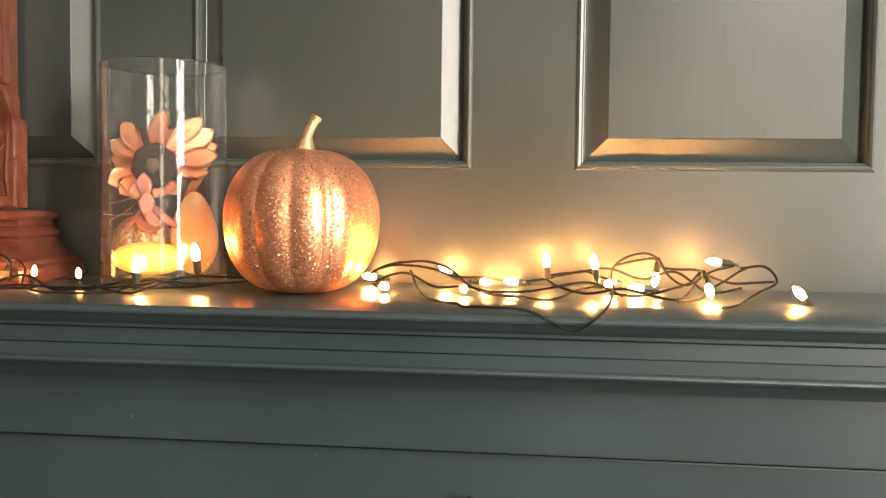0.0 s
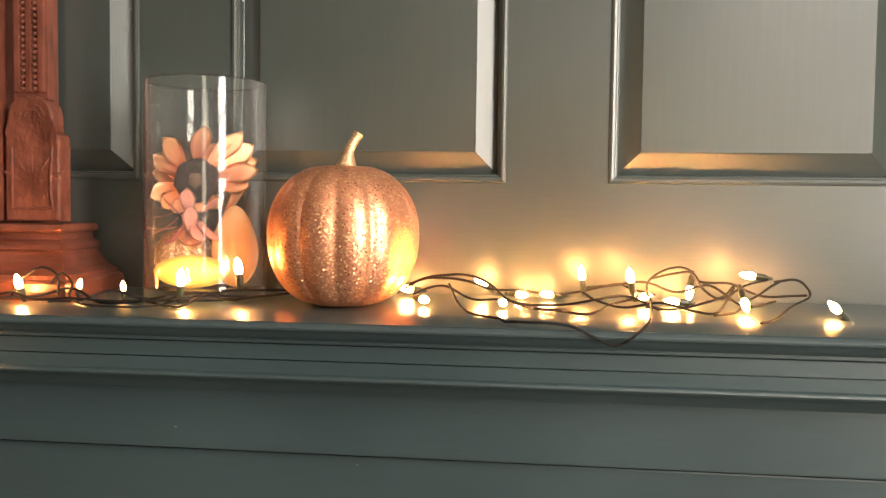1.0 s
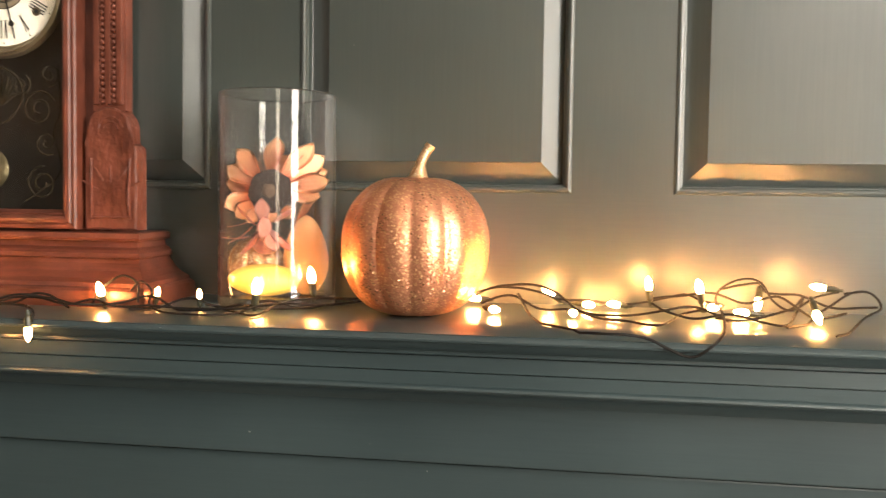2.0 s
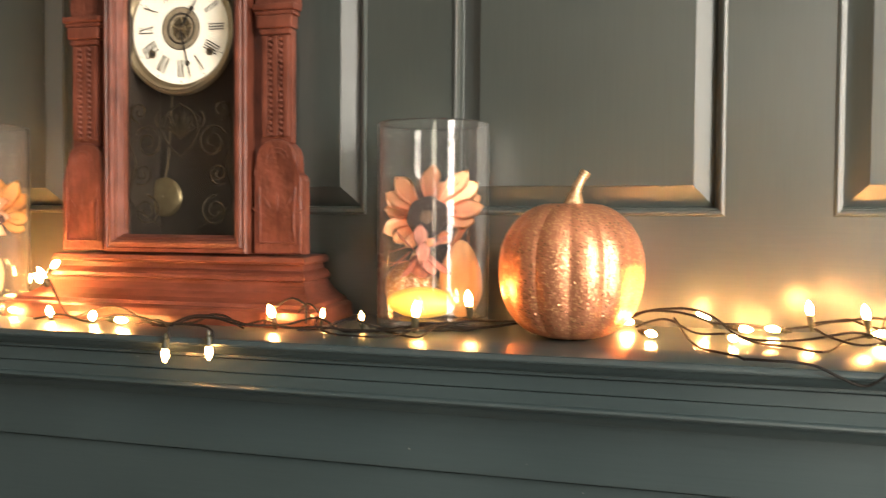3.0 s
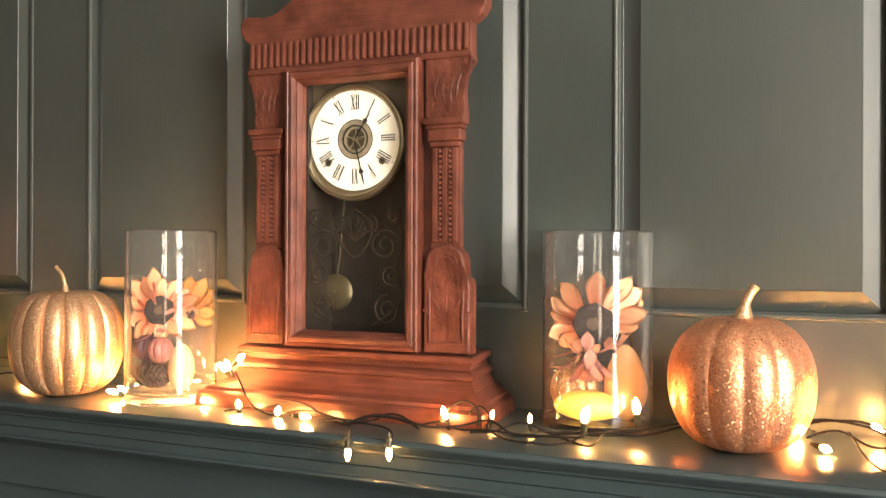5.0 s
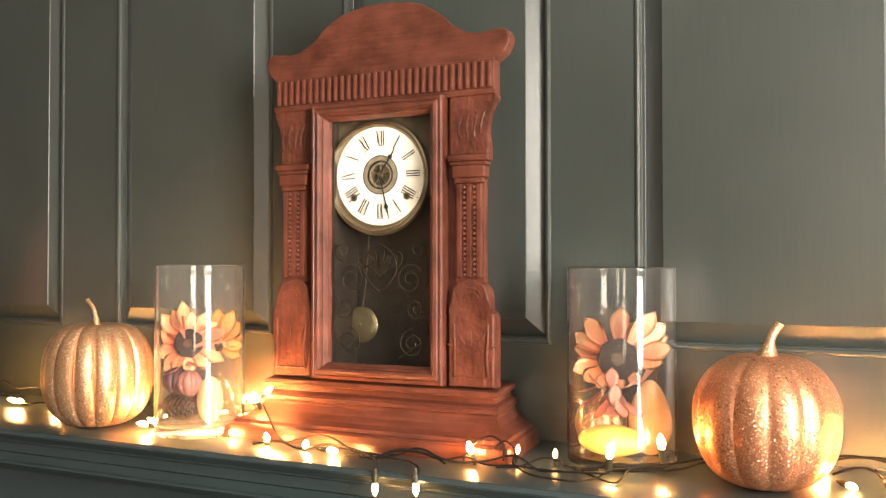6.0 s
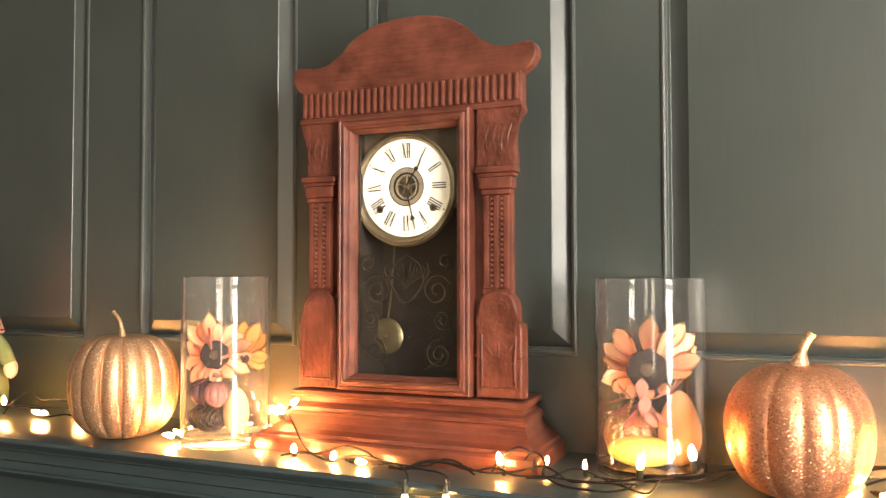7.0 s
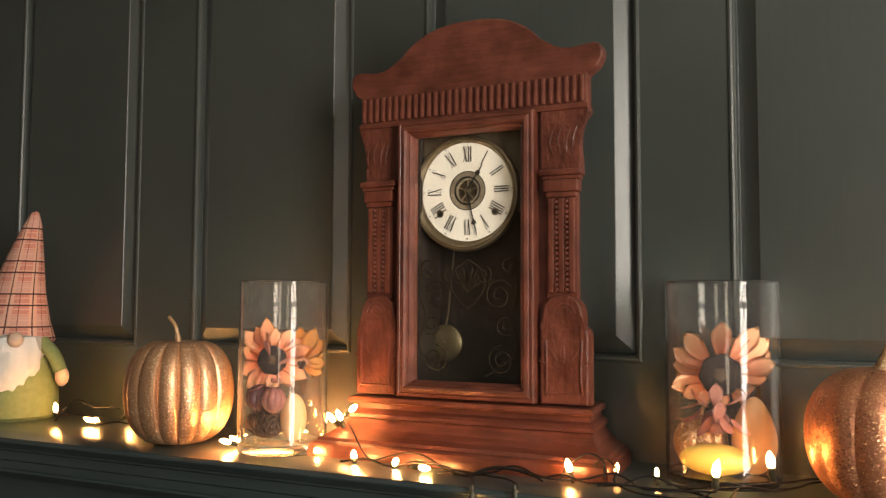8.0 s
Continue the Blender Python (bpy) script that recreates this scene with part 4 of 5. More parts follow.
def sunflower(at, facing, r_disc, petal_len, mat, label, seed, count=15, broad=0.48, petals=(), blunt=2.1):
    """A silk flower at a place, turned to face a direction, with a stalk below."""
    q = Vector(facing).to_track_quat("Z", "Y").to_matrix().to_4x4()
    m = Matrix.Translation(at) @ q
    ob = new("sunflower")
    ob.matrix_world = m
    bpy.context.view_layer.update()
    tagged(ob, label, "flower", group="silk sunflowers in the vases")
    rnd = random.Random(seed)
    bm = bmesh.new()
    lathe(bm, [(0, 0.006), (r_disc * 0.35, 0.0065), (r_disc * 0.7, 0.0075), (r_disc * 0.95, 0.004), (r_disc, -0.001), (r_disc * 0.6, -0.006), (0, -0.007)], 28, shape=lambda a, i: 1 + 0.05 * math.sin(7 * a + i))
    for k in range(90):
        r, a = r_disc * 0.97 * math.sqrt((k + 0.5) / 90), 2.39996 * k
        z = 0.0062 + 0.001 * math.sin(math.pi * min(1, r / r_disc)) - 0.006 * max(0, r / r_disc - 0.8) / 0.2
        h, w = rnd.uniform(0.0012, 0.0026), r_disc * 0.055
        c = Vector((r * math.cos(a), r * math.sin(a), z - 0.0006))
        foot = [bm.verts.new(c + Vector((w * math.cos(t + a), w * math.sin(t + a), 0))) for t in (0, 1.571, 3.142, 4.712)]
        tip = bm.verts.new(c + Vector((0.3 * w * math.cos(a), 0.3 * w * math.sin(a), h)))
        for i in range(4):
            bm.faces.new((foot[i], foot[(i + 1) % 4], tip))
        bm.faces.new(foot[::-1])
    o = to_object("seed_disc", bm, SEEDS, True)
    o.parent = ob
    bm = bmesh.new()
    lathe(bm, [(0, 0.0095), (r_disc * 0.14, 0.0092), (r_disc * 0.26, 0.0080), (r_disc * 0.33, 0.0062), (0, 0.0060)], 18, shape=lambda a, i: 1 + 0.08 * math.sin(5 * a + i))
    o = to_object("seed_heart", bm, HEART, True)
    o.parent = ob
    if petals:
        shapes = [petal_mesh(petal_len, petal_len * broad, c, blunt) for c in (0.02, -0.14, 0.12)]
        for me in shapes:
            me.materials.append(mat)
        for k, (clock_deg, reach, back, fat) in enumerate(petals):
            r0 = r_disc * 0.78
            long_ = math.hypot(reach - r0, back) / petal_len
            m = Matrix.Rotation(-radians(clock_deg), 4, "Z") @ Matrix.Translation((0, r0, -0.002 + 0.0012 * (k % 3)))
            m = m @ Matrix.Rotation(-math.atan2(back, reach - r0), 4, "X") @ Matrix.Rotation(rnd.uniform(-0.35, 0.35), 4, "Y")
            share("petal", shapes[k % 3], m @ Matrix.Diagonal((fat, long_, long_, 1)), ob)
        return ob
    for ring, (n, lenk, tilt) in enumerate(((count, 1.0, 0.10), (count - 2, 0.86, 0.30))):
        me = petal_mesh(petal_len * lenk, petal_len * broad, 0.02, 1.4)
        me.materials.append(mat)
        for k in range(n):
            a = 2 * math.pi * (k + 0.5 * ring) / n + rnd.uniform(-0.1, 0.1)
            share("petal", me, Matrix.Rotation(a, 4, "Z") @ Matrix.Translation((0, r_disc * 0.75, -0.002 + 0.002 * ring)) @ Matrix.Rotation(tilt + rnd.uniform(-0.18, 0.2), 4, "X") @ Matrix.Rotation(rnd.uniform(-0.22, 0.22), 4, "Y") @ Matrix.Scale(rnd.uniform(0.84, 1.08), 4), ob)
    return ob


def blob(name, at, rx, ry, rz, mat, label, category, ribs=0, depth=0.0, tip=0.0, turn=0.0, stem=None, nib=0.0):
    """A gourd or small fruit: a rounded body, ribbed or drawn to a tip, with a short stem."""
    ob = thing(name, at, label, category)
    bm = bmesh.new()
    prof = []
    n = 18
    for i in range(n + 1):
        a = math.pi * i / n
        r = math.sin(a)
        z = 0.5 - 0.5 * math.cos(a)
        r *= 1 - tip * max(0, z - 0.35) ** 1.0 * 1.1
        z += nib * max(0, z - 0.8) ** 2 * 25 * 0.2
        prof.append((max(r, 0.0) if 0 < i < n else 0.0, z * 2))
    lathe(bm, prof, max(24, ribs * 6), shape=(lambda a, i: 1 - depth * (1 - abs(math.sin(a * ribs / 2)) ** 0.6)) if ribs else (lambda a, i: 1 + 0.02 * math.sin(3 * a + i * 0.4)))
    for v in bm.verts:
        v.co = Vector((v.co.x * rx, v.co.y * ry, v.co.z * rz))
    bmesh.ops.rotate(bm, verts=bm.verts, matrix=Matrix.Rotation(turn, 3, "Z"))
    for v in bm.verts:
        v.co += Vector(at)
    part("body", bm, mat, ob, smooth=True)
    if stem:
        bm = bmesh.new()
        tube(bm, spline([Vector(at) + Vector((0, 0, rz * 1.93)), Vector(at) + Vector((0.002, 0, rz * 2 + stem * 0.5)), Vector(at) + Vector((0.006, 0, rz * 2 + stem))], 4), lambda t: 0.0034 - 0.0012 * t, 8)
        part("stem", bm, GOLDSTEM, ob, smooth=True)
    return ob


def leaf(at, aim, length, width, mat, label):
    me = petal_mesh(length, width, 0.25)
    me.materials.append(mat)
    ob = new("leaf", me)
    d = Vector(aim).normalized()
    ob.matrix_world = Matrix.Translation(at) @ d.to_track_quat("Y", "Z").to_matrix().to_4x4()
    return tagged(ob, label, "leaf")


VR, VL = (-0.397, 0.966, SHELF_Z + 0.0005), (-1.048, 0.892, SHELF_Z + 0.0005)
FLOOR_IN, FLOOR_L = SHELF_Z + 0.0126, SHELF_Z + 0.0177
vase(VR, 0.0722, 0.258, 0.0119, "clear glass cylinder vase filled with gourds and a sunflower", radians(-60))
vase(VL, 0.0690, 0.262, 0.0170, "clear glass cylinder vase with sunflowers and a pinecone", radians(-50))

# in the first vase
blob("yellow_squash", (-0.402, 0.936, FLOOR_IN), 0.044, 0.028, 0.0195, GOURDYELLOW, "small smooth yellow squash at the vase bottom", "squash")
blob("glitter_pumpkin", (-0.427, 0.972, FLOOR_IN), 0.036, 0.034, 0.035, FLAKEGOLD, "tiny gold glitter pumpkin inside the vase", "pumpkin", ribs=8, depth=0.12, stem=0.012)
blob("cream_gourd", (-0.358, 0.960, FLOOR_IN), 0.0285, 0.025, 0.047, GOURDCREAM, "cream egg-shaped gourd with pointed top", "gourd", tip=0.24, nib=0.22)
blob("plum_berry", (-0.402, 0.940, FLOOR_IN + 0.050), 0.018, 0.016, 0.016, ROSESKIN, "pinkish plum cloth ball among the gourds", "ornament", ribs=6, depth=0.1)
sunflower((-0.393, 0.930, 1.429), (0.10, -1.0, 0.10), 0.0265, 0.046, PETAL, "orange silk sunflower with dark seed disc", 11, petals=(
    (-41, 0.070, 0.012, 1.2), (0, 0.071, 0.012, 1.2), (-62, 0.066, 0.028, 1.15), (-78, 0.063, 0.024, 1.1), (-92, 0.064, 0.032, 1.05), (-104, 0.062, 0.028, 1.1), (-122, 0.056, 0.020, 1.1),
    (20, 0.056, 0.026, 1.1), (36, 0.074, 0.034, 1.2), (50, 0.075, 0.030, 1.3), (61, 0.073, 0.036, 1.2), (75, 0.064, 0.030, 1.2), (92, 0.054, 0.028, 1.1), (140, 0.041, 0.008, 0.8), (-145, 0.046, 0.004, 0.8), (172, 0.038, -0.006, 0.6)))
for k, (dx, dy, dz, ax, az) in enumerate(((-0.016, -0.034, 0.106, -0.8, -0.55), (-0.002, -0.046, 0.100, 0.1, 0.5), (0.012, -0.044, 0.102, 0.8, 0.3), (-0.010, -0.046, 0.098, -0.5, 0.4), (-0.018, -0.036, 0.096, -0.7, -0.9), (0.004, -0.048, 0.090, 0.3, -0.6), (-0.006, -0.048, 0.088, -0.3, -0.8), (0.016, -0.044, 0.086, 0.6, -0.7), (-0.020, -0.040, 0.084, -0.7, -0.2), (0.000, -0.049, 0.080, 0.2, 0.5))):
    leaf((VR[0] + dx, VR[1] + dy, SHELF_Z + dz), (ax, -0.35, az), 0.032, 0.018, PETALPINK, "small dusty pink silk petal below the flower")
leaf((-0.375, 0.975, 1.39), (0.55, -0.2, 0.6), 0.05, 0.022, PETAL, "long orange silk leaf leaning on the glass")
leaf((-0.36, 0.985, 1.37), (0.3, 0.1, 0.9), 0.05, 0.03, LEAF, "olive brown silk leaf behind the gourd")

# in the second vase
sunflower((-1.054, 0.872, 1.430), (0.5, -1.0, 0.08), 0.0225, 0.048, PETAL, "orange silk sunflower facing into the room", 21, broad=0.5, blunt=1.3, petals=(
    (-12, 0.068, 0.010, 1.1), (-29, 0.060, 0.004, 1.0), (-47, 0.064, 0.016, 1.15), (-70, 0.055, 0.022, 1.3), (-90, 0.050, 0.020, 1.35), (-112, 0.052, 0.022, 1.35), (-136, 0.060, 0.014, 1.3), (-156, 0.054, 0.006, 1.1),
    (6, 0.050, 0.004, 0.9), (30, 0.056, 0.010, 1.0), (52, 0.054, 0.018, 1.0), (70, 0.057, 0.022, 1.0), (93, 0.056, 0.022, 1.0), (117, 0.060, 0.016, 1.0), (143, 0.046, 0.004, 0.9), (178, 0.050, 0.000, 1.0)))
sunflower((-1.030, 0.908, 1.424), (0.60, -0.80, 0.25), 0.012, 0.040, PETALYELLOW, "yellow silk sunflower behind the orange one", 22, broad=0.62, blunt=1.6, petals=(
    (-20, 0.058, 0.006, 1.0), (4, 0.062, 0.004, 1.1), (26, 0.062, 0.008, 1.1), (46, 0.056, 0.012, 1.1), (66, 0.046, 0.012, 1.0), (88, 0.041, 0.012, 1.0), (112, 0.040, 0.010, 0.9)))
blob("plum_pumpkin", (-1.072, 0.873, FLOOR_L + 0.042), 0.027, 0.026, 0.022, PLUMSKIN, "dark plum miniature pumpkin on a pinecone", "pumpkin", ribs=9, depth=0.14)
blob("cream_gourd", (-1.018, 0.880, FLOOR_L), 0.020, 0.020, 0.036, GOURDCREAM, "cream upright gourd beside the pinecone", "gourd", tip=0.1)
blob("plum_pumpkin", (-1.042, 0.862, FLOOR_L + 0.043), 0.019, 0.019, 0.020, ROSESKIN, "dusky rose miniature pumpkin on a pinecone", "pumpkin", ribs=8, depth=0.14, stem=0.01)
for k, (dx, dy, dz, ax, az) in enumerate(((0.012, -0.04, 0.115, 0.5, -0.3), (0.022, -0.036, 0.135, 0.8, 0.2), (0.006, -0.042, 0.150, -0.1, 0.6), (0.03, -0.03, 0.105, 0.9, -0.2), (0.0, -0.045, 0.105, -0.4, -0.4))):
    leaf((VL[0] + dx, VL[1] + dy, SHELF_Z + dz), (ax, -0.35, az), 0.024, 0.015, PETALPINK, "small dusty pink silk petal beside the sunflower")
cone = thing("pinecone", (-1.068, 0.872, FLOOR_L), "brown pinecone lying on the vase bottom", "pinecone")
sc = bmesh.new()
for p in ((0, 0.5, 0), ):
    vs = [sc.verts.new(q) for q in ((-0.0035, 0, 0), (0.0035, 0, 0), (0.0045, 0.006, 0.001), (0.0, 0.0085, 0.0025), (-0.0045, 0.006, 0.001), (0.0, 0.004, 0.0032))]
    for f in ((0, 1, 5), (1, 2, 5), (2, 3, 5), (3, 4, 5), (4, 0, 5), (4, 3, 2, 1, 0)):
        sc.faces.new([vs[i] for i in f])
sme = bpy.data.meshes.new("scale")
sc.to_mesh(sme)
sc.free()
sme.materials.append(CONE)
bm = bmesh.new()
lathe(bm, [(0, 0), (0.010, 0.004), (0.0145, 0.02), (0.013, 0.036), (0.006, 0.05), (0, 0.054)], 16)
M = Matrix.Translation((-0.033, 0, 0.0245)) @ Matrix.Rotation(radians(90), 4, "Y") @ Matrix.Scale(1.22, 4)
bmesh.ops.transform(bm, verts=bm.verts, matrix=Matrix.Translation(cone.location) @ M)
part("core", bm, CONE, cone)
golden = math.pi * (3 - math.sqrt(5))
for k in range(95):
    u = (k + 0.5) / 95
    z = 0.001 + 0.050 * u
    r = 0.0145 * math.sin(math.pi * (0.12 + 0.86 * u)) ** 0.6
    a = golden * k
    share("scale", sme, M @ Matrix.Translation((r * math.cos(a) * 0.85, r * math.sin(a) * 0.85, z)) @ Matrix.Rotation(a - math.pi / 2, 4, "Z") @ Matrix.Rotation(radians(38), 4, "X") @ Matrix.Scale(0.75 + 0.5 * math.sin(math.pi * u), 4), cone)

# ---- plush doll: one plain shape ----
G = Vector((-1.755, 0.95, SHELF_Z))
bm = bmesh.new()


def add_lathe(profile, mat_i, segs=28, shift=(0, 0), shape=None, lean=None):
    n0 = len(bm.faces)
    v0 = len(bm.verts)
    lathe(bm, profile, segs, at=G, shape=shape)
    bm.faces.ensure_lookup_table()
    bm.verts.ensure_lookup_table()
    for f in bm.faces[n0:]:
        f.material_index = mat_i
    for v in bm.verts[v0:]:
        if lean:
            v.co += lean(v.co - G)


add_lathe([(0, 0), (0.078, 0.0), (0.086, 0.008), (0.088, 0.04), (0.082, 0.09), (0.070, 0.135), (0.055, 0.165), (0, 0.17)], 0)
add_lathe([(0, 0.158), (0.058, 0.152), (0.074, 0.150), (0.077, 0.155), (0.066, 0.19), (0.050, 0.25), (0.033, 0.32), (0.017, 0.38), (0.007, 0.404), (0, 0.408)], 1, shape=lambda a, i: 1 + 0.03 * math.sin(3 * a + i))
add_lathe([(0, 0.030), (0.012, 0.036), (0.036, 0.062), (0.056, 0.10), (0.062, 0.135), (0.054, 0.162), (0, 0.17)], 2, shape=lambda a, i: 1 + 0.10 * math.sin(11 * a + 2 * i), lean=lambda p: Vector((-0.012, -0.050, 0)))
n0 = len(bm.faces)
bmesh.ops.create_icosphere(bm, subdivisions=2, radius=0.015, matrix=Matrix.Translation(G + Vector((-0.004, -0.108, 0.158))))
bm.faces.ensure_lookup_table()
for f in bm.faces[n0:]:
    f.material_index = 3
n0 = len(bm.faces)
tube(bm, spline([G + Vector((0.048, -0.05, 0.152)), G + Vector((0.068, -0.068, 0.125)), G + Vector((0.080, -0.072, 0.095))], 5), 0.0135, 10)
bm.faces.ensure_lookup_table()
for f in bm.faces[n0:]:
    f.material_index = 0
n0 = len(bm.faces)
bmesh.ops.create_icosphere(bm, subdivisions=2, radius=0.016, matrix=Matrix.Translation(G + Vector((0.083, -0.074, 0.084))) @ Matrix.Diagonal((0.85, 0.8, 1.25, 1)))
bm.faces.ensure_lookup_table()
for f in bm.faces[n0:]:
    f.material_index = 3
turn = Matrix.Rotation(radians(57), 3, "Z")
for v in bm.verts:
    p = turn @ (v.co - G)
    k = max(0, (p.z - 0.16) / 0.25)
    v.co = p + Vector((0.068 * k ** 1.3, -0.01 * k, 0))
doll = to_object("plush_doll", bm, [FELT_GREEN, PLAID, FUR_WHITE, SKIN_FELT], True)
doll.location = G
tagged(doll, "plush doll with pink plaid pointed hat and white beard", "doll")

# ---- string of warm lights ----
lights = thing("light_string", (-0.4, 0.9, SHELF_Z), "string of glowing warm mini bulbs on dark wire", "string lights")


def wire(seed, pts):
    """One length of wire through the points, a little uneven, lying on the shelf where it is low."""
    bm = bmesh.new()
    line = spline(pts, 7)
    for p in line:
        p += noise.noise_vector(Vector((p.x * 40, p.z * 40, seed * 3.1))) * 0.0012
        if p.y > 0.812 and p.z < SHELF_Z + 0.0016:
            p.z = SHELF_Z + 0.0016
    tube(bm, line, 0.0014, 6)
    part("wire", bm, WIRE, lights, smooth=True)


wire(0, [(-0.153, 0.98, 1.303), (-0.131, 0.967, 1.316), (-0.089, 0.953, 1.324), (-0.055, 0.94, 1.319), (-0.029, 0.937, 1.299), (-0.002, 0.912, 1.292), (0.029, 0.889, 1.292), (0.058, 0.867, 1.292), (0.091, 0.95, 1.294), (0.116, 0.96, 1.3)])
wire(1, [(-0.095, 0.93, 1.314), (-0.074, 0.87, 1.295), (-0.042, 0.825, 1.288), (-0.001, 0.795, 1.291), (0.037, 0.795, 1.289), (0.063, 0.795, 1.278), (0.085, 0.795, 1.272), (0.105, 0.793, 1.285), (0.117, 0.812, 1.297), (0.125, 0.88, 1.306), (0.126, 0.93, 1.312)])
wire(2, [(-0.15, 1.0, 1.308), (-0.121, 0.991, 1.316), (-0.079, 0.982, 1.314), (-0.046, 0.983, 1.304), (-0.013, 0.988, 1.303), (0.033, 0.992, 1.3), (0.069, 0.997, 1.306), (0.099, 0.997, 1.313), (0.117, 0.983, 1.308), (0.142, 0.97, 1.303)])
wire(3, [(0.128, 0.95, 1.304), (0.13, 0.95, 1.32), (0.146, 0.95, 1.333), (0.164, 0.95, 1.338), (0.179, 0.95, 1.331), (0.192, 0.95, 1.312), (0.211, 0.95, 1.303), (0.237, 0.95, 1.319), (0.261, 0.95, 1.326)])
wire(4, [(0.135, 0.97, 1.322), (0.16, 0.97, 1.328), (0.179, 0.97, 1.331), (0.189, 0.97, 1.32), (0.223, 0.97, 1.319), (0.245, 0.97, 1.31), (0.266, 0.97, 1.304), (0.309, 0.97, 1.307)])
wire(5, [(0.272, 0.97, 1.322), (0.296, 0.97, 1.324), (0.309, 0.97, 1.316), (0.309, 0.96, 1.307), (0.292, 0.95, 1.299), (0.25, 0.867, 1.292), (0.225, 0.827, 1.292)])
wire(6, [(0.126, 0.93, 1.294), (0.157, 0.937, 1.292), (0.189, 0.948, 1.297), (0.215, 0.961, 1.305), (0.23, 0.975, 1.317), (0.218, 0.958, 1.299), (0.194, 0.898, 1.292), (0.171, 0.9, 1.295), (0.136, 0.9, 1.302), (0.1, 0.903, 1.296), (0.071, 0.916, 1.301), (0.056, 0.93, 1.308)])
wire(7, [(0.192, 0.886, 1.292), (0.22, 0.915, 1.292), (0.235, 0.935, 1.302), (0.262, 0.953, 1.316), (0.278, 0.97, 1.322)])
wire(8, [(-0.551, 0.88, 1.302), (-0.529, 0.872, 1.321), (-0.511, 0.864, 1.312), (-0.513, 0.862, 1.295), (-0.475, 0.832, 1.292), (-0.427, 0.824, 1.292), (-0.402, 0.849, 1.292), (-0.391, 0.878, 1.296), (-0.355, 0.884, 1.301), (-0.326, 0.892, 1.298), (-0.307, 0.932, 1.296), (-0.283, 0.990, 1.295), (-0.213, 1.012, 1.296), (-0.153, 0.985, 1.303)])
wire(9, [(-0.532, 0.85, 1.292), (-0.505, 0.871, 1.292), (-0.475, 0.887, 1.302), (-0.429, 0.876, 1.292), (-0.377, 0.836, 1.292), (-0.367, 0.883, 1.299), (-0.332, 0.891, 1.306), (-0.311, 0.935, 1.302), (-0.292, 0.995, 1.297), (-0.220, 1.020, 1.299), (-0.155, 1.000, 1.306)])
wire(10, [(-0.921, 0.885, 1.341), (-0.898, 0.877, 1.312), (-0.874, 0.869, 1.293), (-0.842, 0.862, 1.301), (-0.804, 0.855, 1.311), (-0.772, 0.849, 1.308), (-0.741, 0.843, 1.296), (-0.699, 0.83, 1.292), (-0.672, 0.845, 1.302), (-0.64, 0.848, 1.302), (-0.607, 0.85, 1.295), (-0.575, 0.85, 1.302), (-0.551, 0.85, 1.295), (-0.512, 0.851, 1.296), (-0.472, 0.854, 1.295), (-0.425, 0.857, 1.295), (-0.391, 0.86, 1.296)])
wire(11, [(-0.745, 0.83, 1.293), (-0.706, 0.82, 1.3), (-0.685, 0.81, 1.294), (-0.676, 0.8, 1.275)])
wire(12, [(-0.721, 0.83, 1.293), (-0.664, 0.82, 1.297), (-0.626, 0.81, 1.294), (-0.619, 0.8, 1.281)])
wire(13, [(-0.583, 0.86, 1.293), (-0.571, 0.86, 1.313), (-0.547, 0.86, 1.329), (-0.527, 0.86, 1.321), (-0.526, 0.86, 1.299)])
wire(14, [(-1.604, 0.93, 1.296), (-1.576, 0.934, 1.323), (-1.551, 0.938, 1.337), (-1.518, 0.942, 1.324), (-1.486, 0.946, 1.327), (-1.455, 0.95, 1.326)])


def strand(seed, x0, x1, y0, y1, lift):
    """A further loose length of wire that wanders along the shelf."""
    rnd = random.Random(seed)
    n = max(4, int(abs(x1 - x0) / 0.035))
    pts = [(x0 + (x1 - x0) * k / n, y0 + (y1 - y0) * k / n + rnd.uniform(-0.010, 0.010), SHELF_Z + 0.002 + rnd.random() ** 2 * lift) for k in range(n + 1)]
    wire(seed, pts)


strand(31, -0.905, -0.60, 0.848, 0.850, 0.016)
strand(32, -0.70, -0.40, 0.838, 0.868, 0.018)
strand(33, -0.45, -0.315, 0.872, 0.915, 0.012)
strand(34, -0.14, 0.14, 0.955, 0.930, 0.022)
strand(35, 0.06, 0.27, 0.985, 0.945, 0.028)
strand(36, -1.60, -1.33, 0.925, 0.955, 0.020)

bm = bmesh.new()
lathe(bm, [(0, -0.0085), (0.0034, -0.0080), (0.0046, -0.004), (0.0050, 0.0), (0.0042, 0.0045), (0.0025, 0.0085), (0.0008, 0.0110), (0, 0.0114)], 10)
for f in bm.faces:
    f.smooth = True
bulb_me = bpy.data.meshes.new("bulb")
bmesh.ops.recalc_face_normals(bm, faces=bm.faces)
bm.to_mesh(bulb_me)
bm.free()
bulb_me.materials.append(BULB)
bulb_mid, bulb_dim = bulb_me.copy(), bulb_me.copy()
bulb_mid.materials[0], bulb_dim.materials[0] = BULB_MID, BULB_DIM
bm = bmesh.new()
lathe(bm, [(0, -0.030), (0.0022, -0.030), (0.0026, -0.024), (0.0044, -0.021), (0.0046, -0.0095), (0.0040, -0.0080), (0, -0.0080)], 10)
sock_me = bpy.data.meshes.new("socket")
bmesh.ops.recalc_face_normals(bm, faces=bm.faces)
bm.to_mesh(sock_me)
bm.free()
sock_me.materials.append(SOCKET)

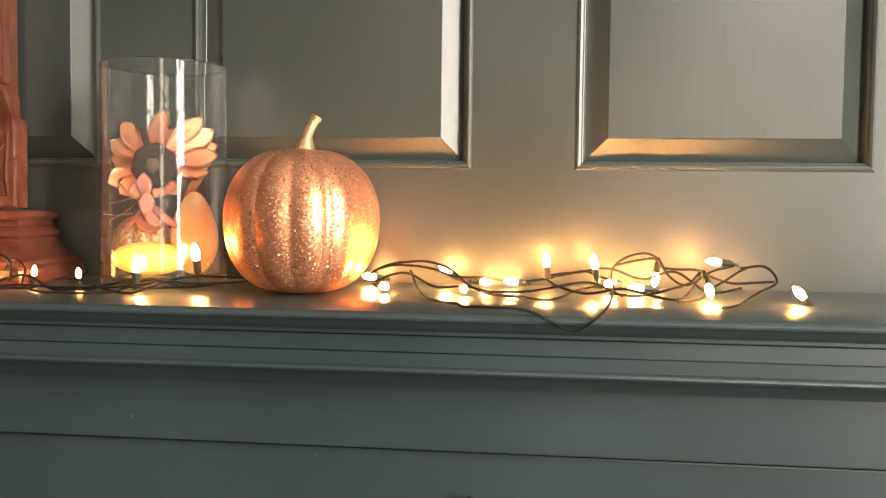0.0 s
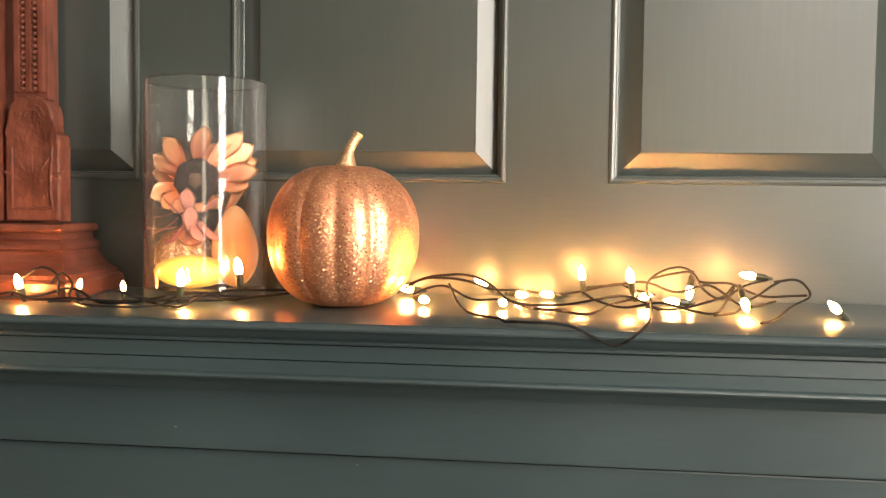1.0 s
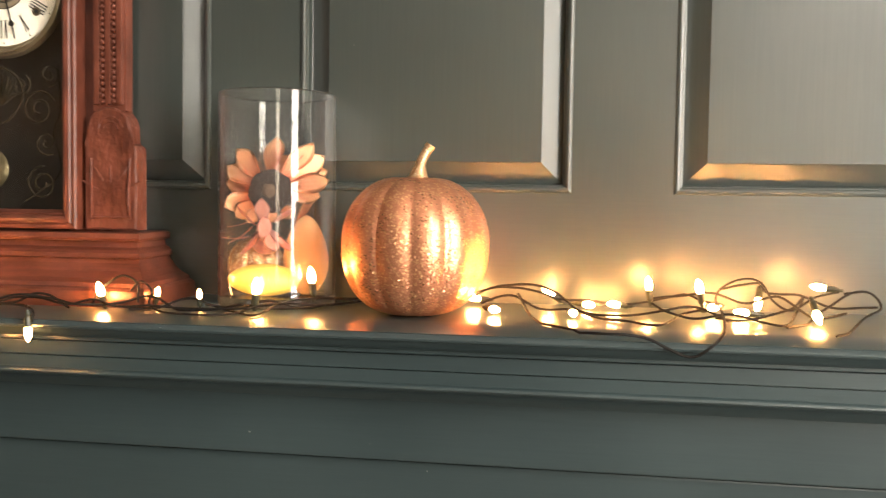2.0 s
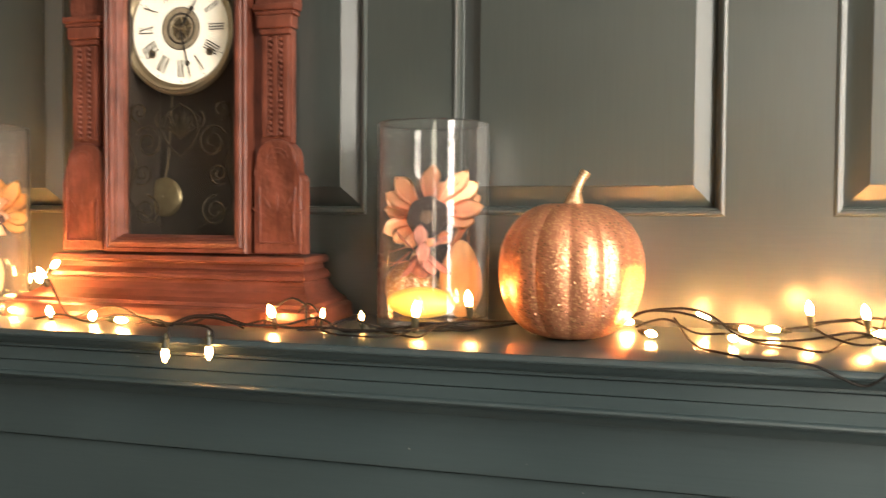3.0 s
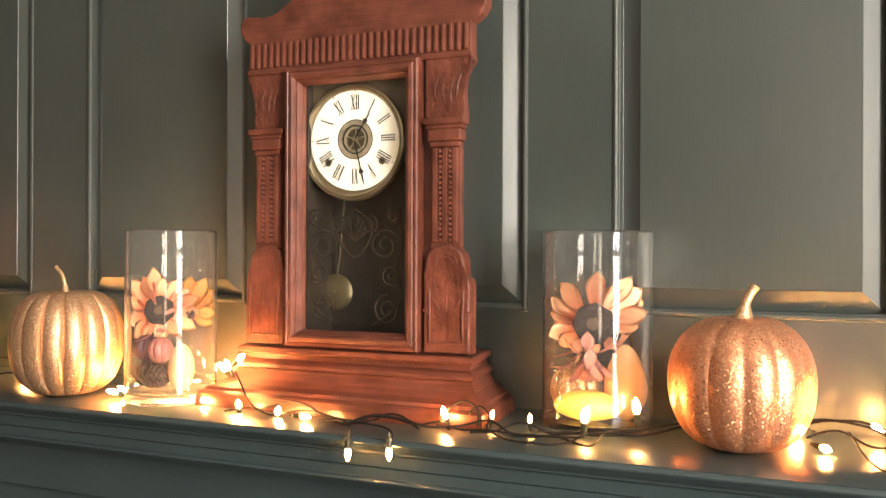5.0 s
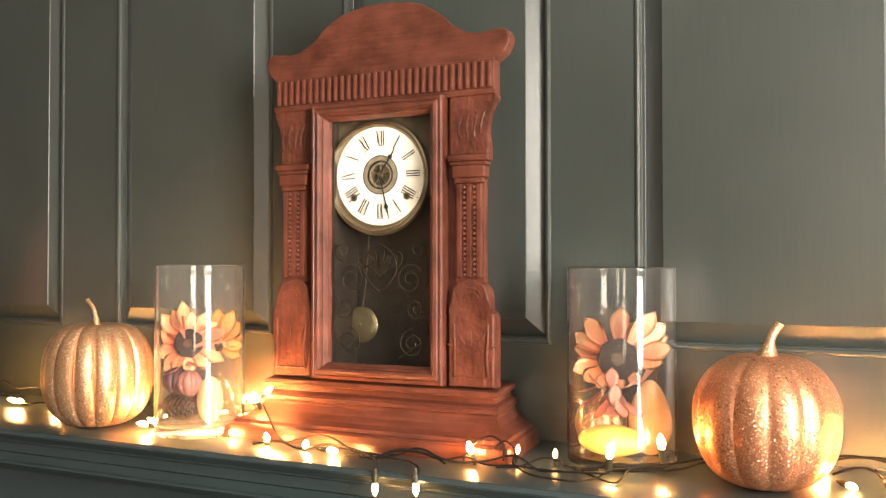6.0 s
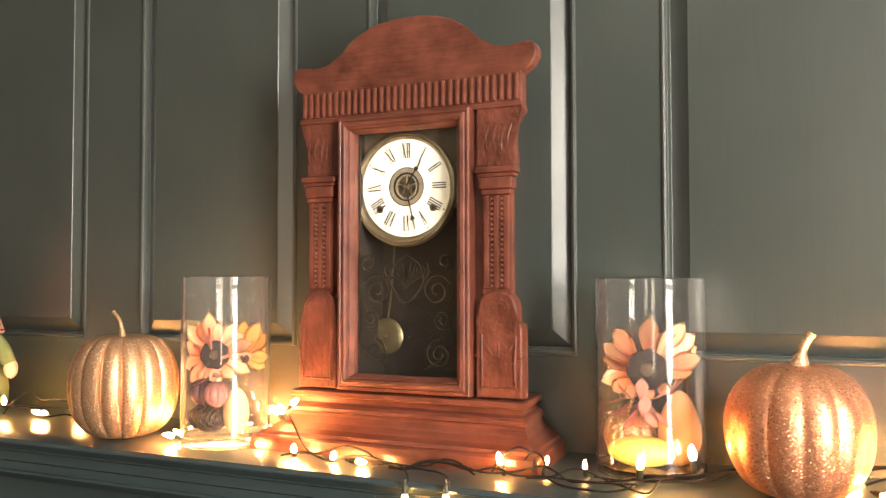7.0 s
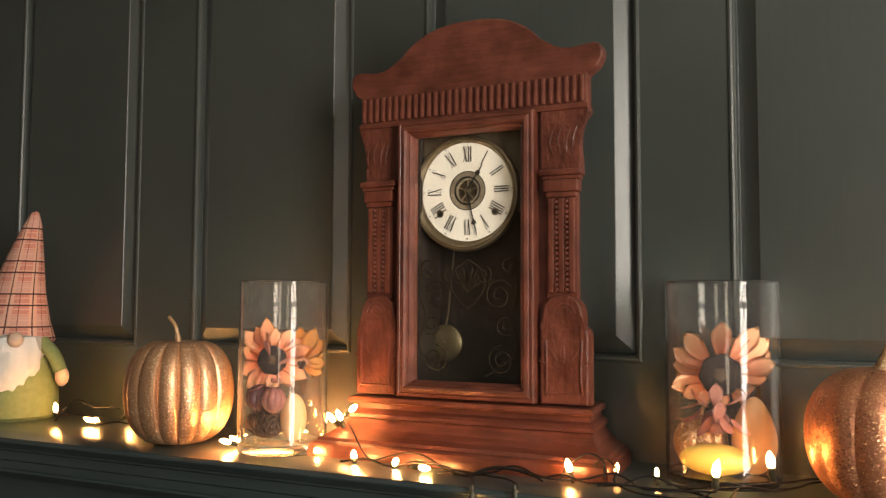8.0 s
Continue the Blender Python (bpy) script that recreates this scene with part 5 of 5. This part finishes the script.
BULBS_RIGHT = [
    (-0.152, 0.990, 1.302, -0.6, -0.4, 0.1), (-0.119, 0.905, 1.2985, 0.5, -0.7, 0.0), (-0.061, 0.990, 1.311, -0.8, -0.1, 0.5), (-0.031, 0.895, 1.2985, 0.2, -0.9, 0.0),
    (-0.013, 0.985, 1.2985, 0.6, -0.5, 0.0), (0.017, 0.985, 1.300, -0.7, -0.4, 0.1), (0.057, 0.985, 1.325, -0.1, 0.1, 1), (0.109, 0.940, 1.327, -0.2, -0.05, 1),
    (0.128, 0.955, 1.303, 0.5, -0.6, 0.2), (0.156, 0.940, 1.300, -1, -0.2, 0.1), (0.180, 0.975, 1.307, -0.15, -0.2, -0.9), (0.226, 0.900, 1.302, 0.1, -0.5, -0.6),
    (0.242, 0.960, 1.329, -1, 0.05, 0.12), (0.312, 0.885, 1.303, -0.55, -0.1, 0.55),
]
BULBS_MIDDLE = [
    (-0.886, 0.845, 1.302, 0.2, -0.4, 0.7), (-0.814, 0.838, 1.300, 0.3, -0.3, 0.4), (-0.764, 0.828, 1.2975, 1, -0.1, 0.0), (-0.571, 0.857, 1.312, -0.2, -0.2, 1), (-0.518, 0.892, 1.308, 0.2, -0.1, 1),
    (-0.468, 0.897, 1.306, 0.0, -0.1, 1), (-0.393, 0.884, 1.318, 0.1, -0.1, 1), (-0.333, 0.903, 1.331, -0.1, -0.05, 1), (-0.678, 0.794, 1.263, 0.0, -0.05, -1), (-0.619, 0.794, 1.269, 0.05, -0.05, -1),
]
BULBS_LEFT = [
    (-0.923, 0.900, 1.361, 0.7, -0.2, 0.5), (-0.953, 0.908, 1.347, -0.2, -0.3, 0.8), (-1.000, 0.957, 1.335, -0.5, -0.2, 0.7), (-0.966, 0.868, 1.299, 0.4, -0.6, 0.0), (-1.117, 0.842, 1.305, -0.5, -0.6, 0.2),
    (-1.155, 0.925, 1.300, 0.6, -0.6, 0.1), (-1.126, 0.928, 1.305, 0.7, 0.5, 0.3), (-1.098, 0.955, 1.306, -0.7, -0.5, 0.4), (-1.066, 0.973, 1.305, 0.7, 0.4, 0.3), (-1.018, 0.968, 1.304, 0.6, -0.2, 0.3), (-1.122, 0.868, 1.304, -0.3, -0.5, 0.5), (-1.496, 0.930, 1.304, 0.3, -0.6, 0.3), (-1.603, 0.930, 1.320, 0.1, -0.2, 1), (-1.470, 0.985, 1.318, 0.5, 0.1, 0.6), (-1.516, 0.932, 1.303, -0.4, -0.6, 0.3),
]
for x, y, z, dx, dy, dz in BULBS_RIGHT + BULBS_MIDDLE + BULBS_LEFT:
    d = Vector((dx, dy, dz)).normalized()
    m = Matrix.Translation((x, y, z)) @ d.to_track_quat("Z", "Y").to_matrix().to_4x4()
    m = m @ Matrix.Scale(0.86, 4)
    if -0.40 < x < -0.33:
        m = m @ Matrix.Scale(1.15, 4)
    if z > 1.305 and -0.53 < x < -0.46:
        m = m @ Matrix.Scale(0.72, 4)  # smaller bulbs beside the clock
    s = share("socket", sock_me, Matrix.Translation(-Vector(lights.location)) @ m, lights)
    share("bulb", bulb_dim if -0.53 < x < -0.45 or z < 1.28 else bulb_mid if -0.45 < x < -0.30 else bulb_me, Matrix.Identity(4), s)
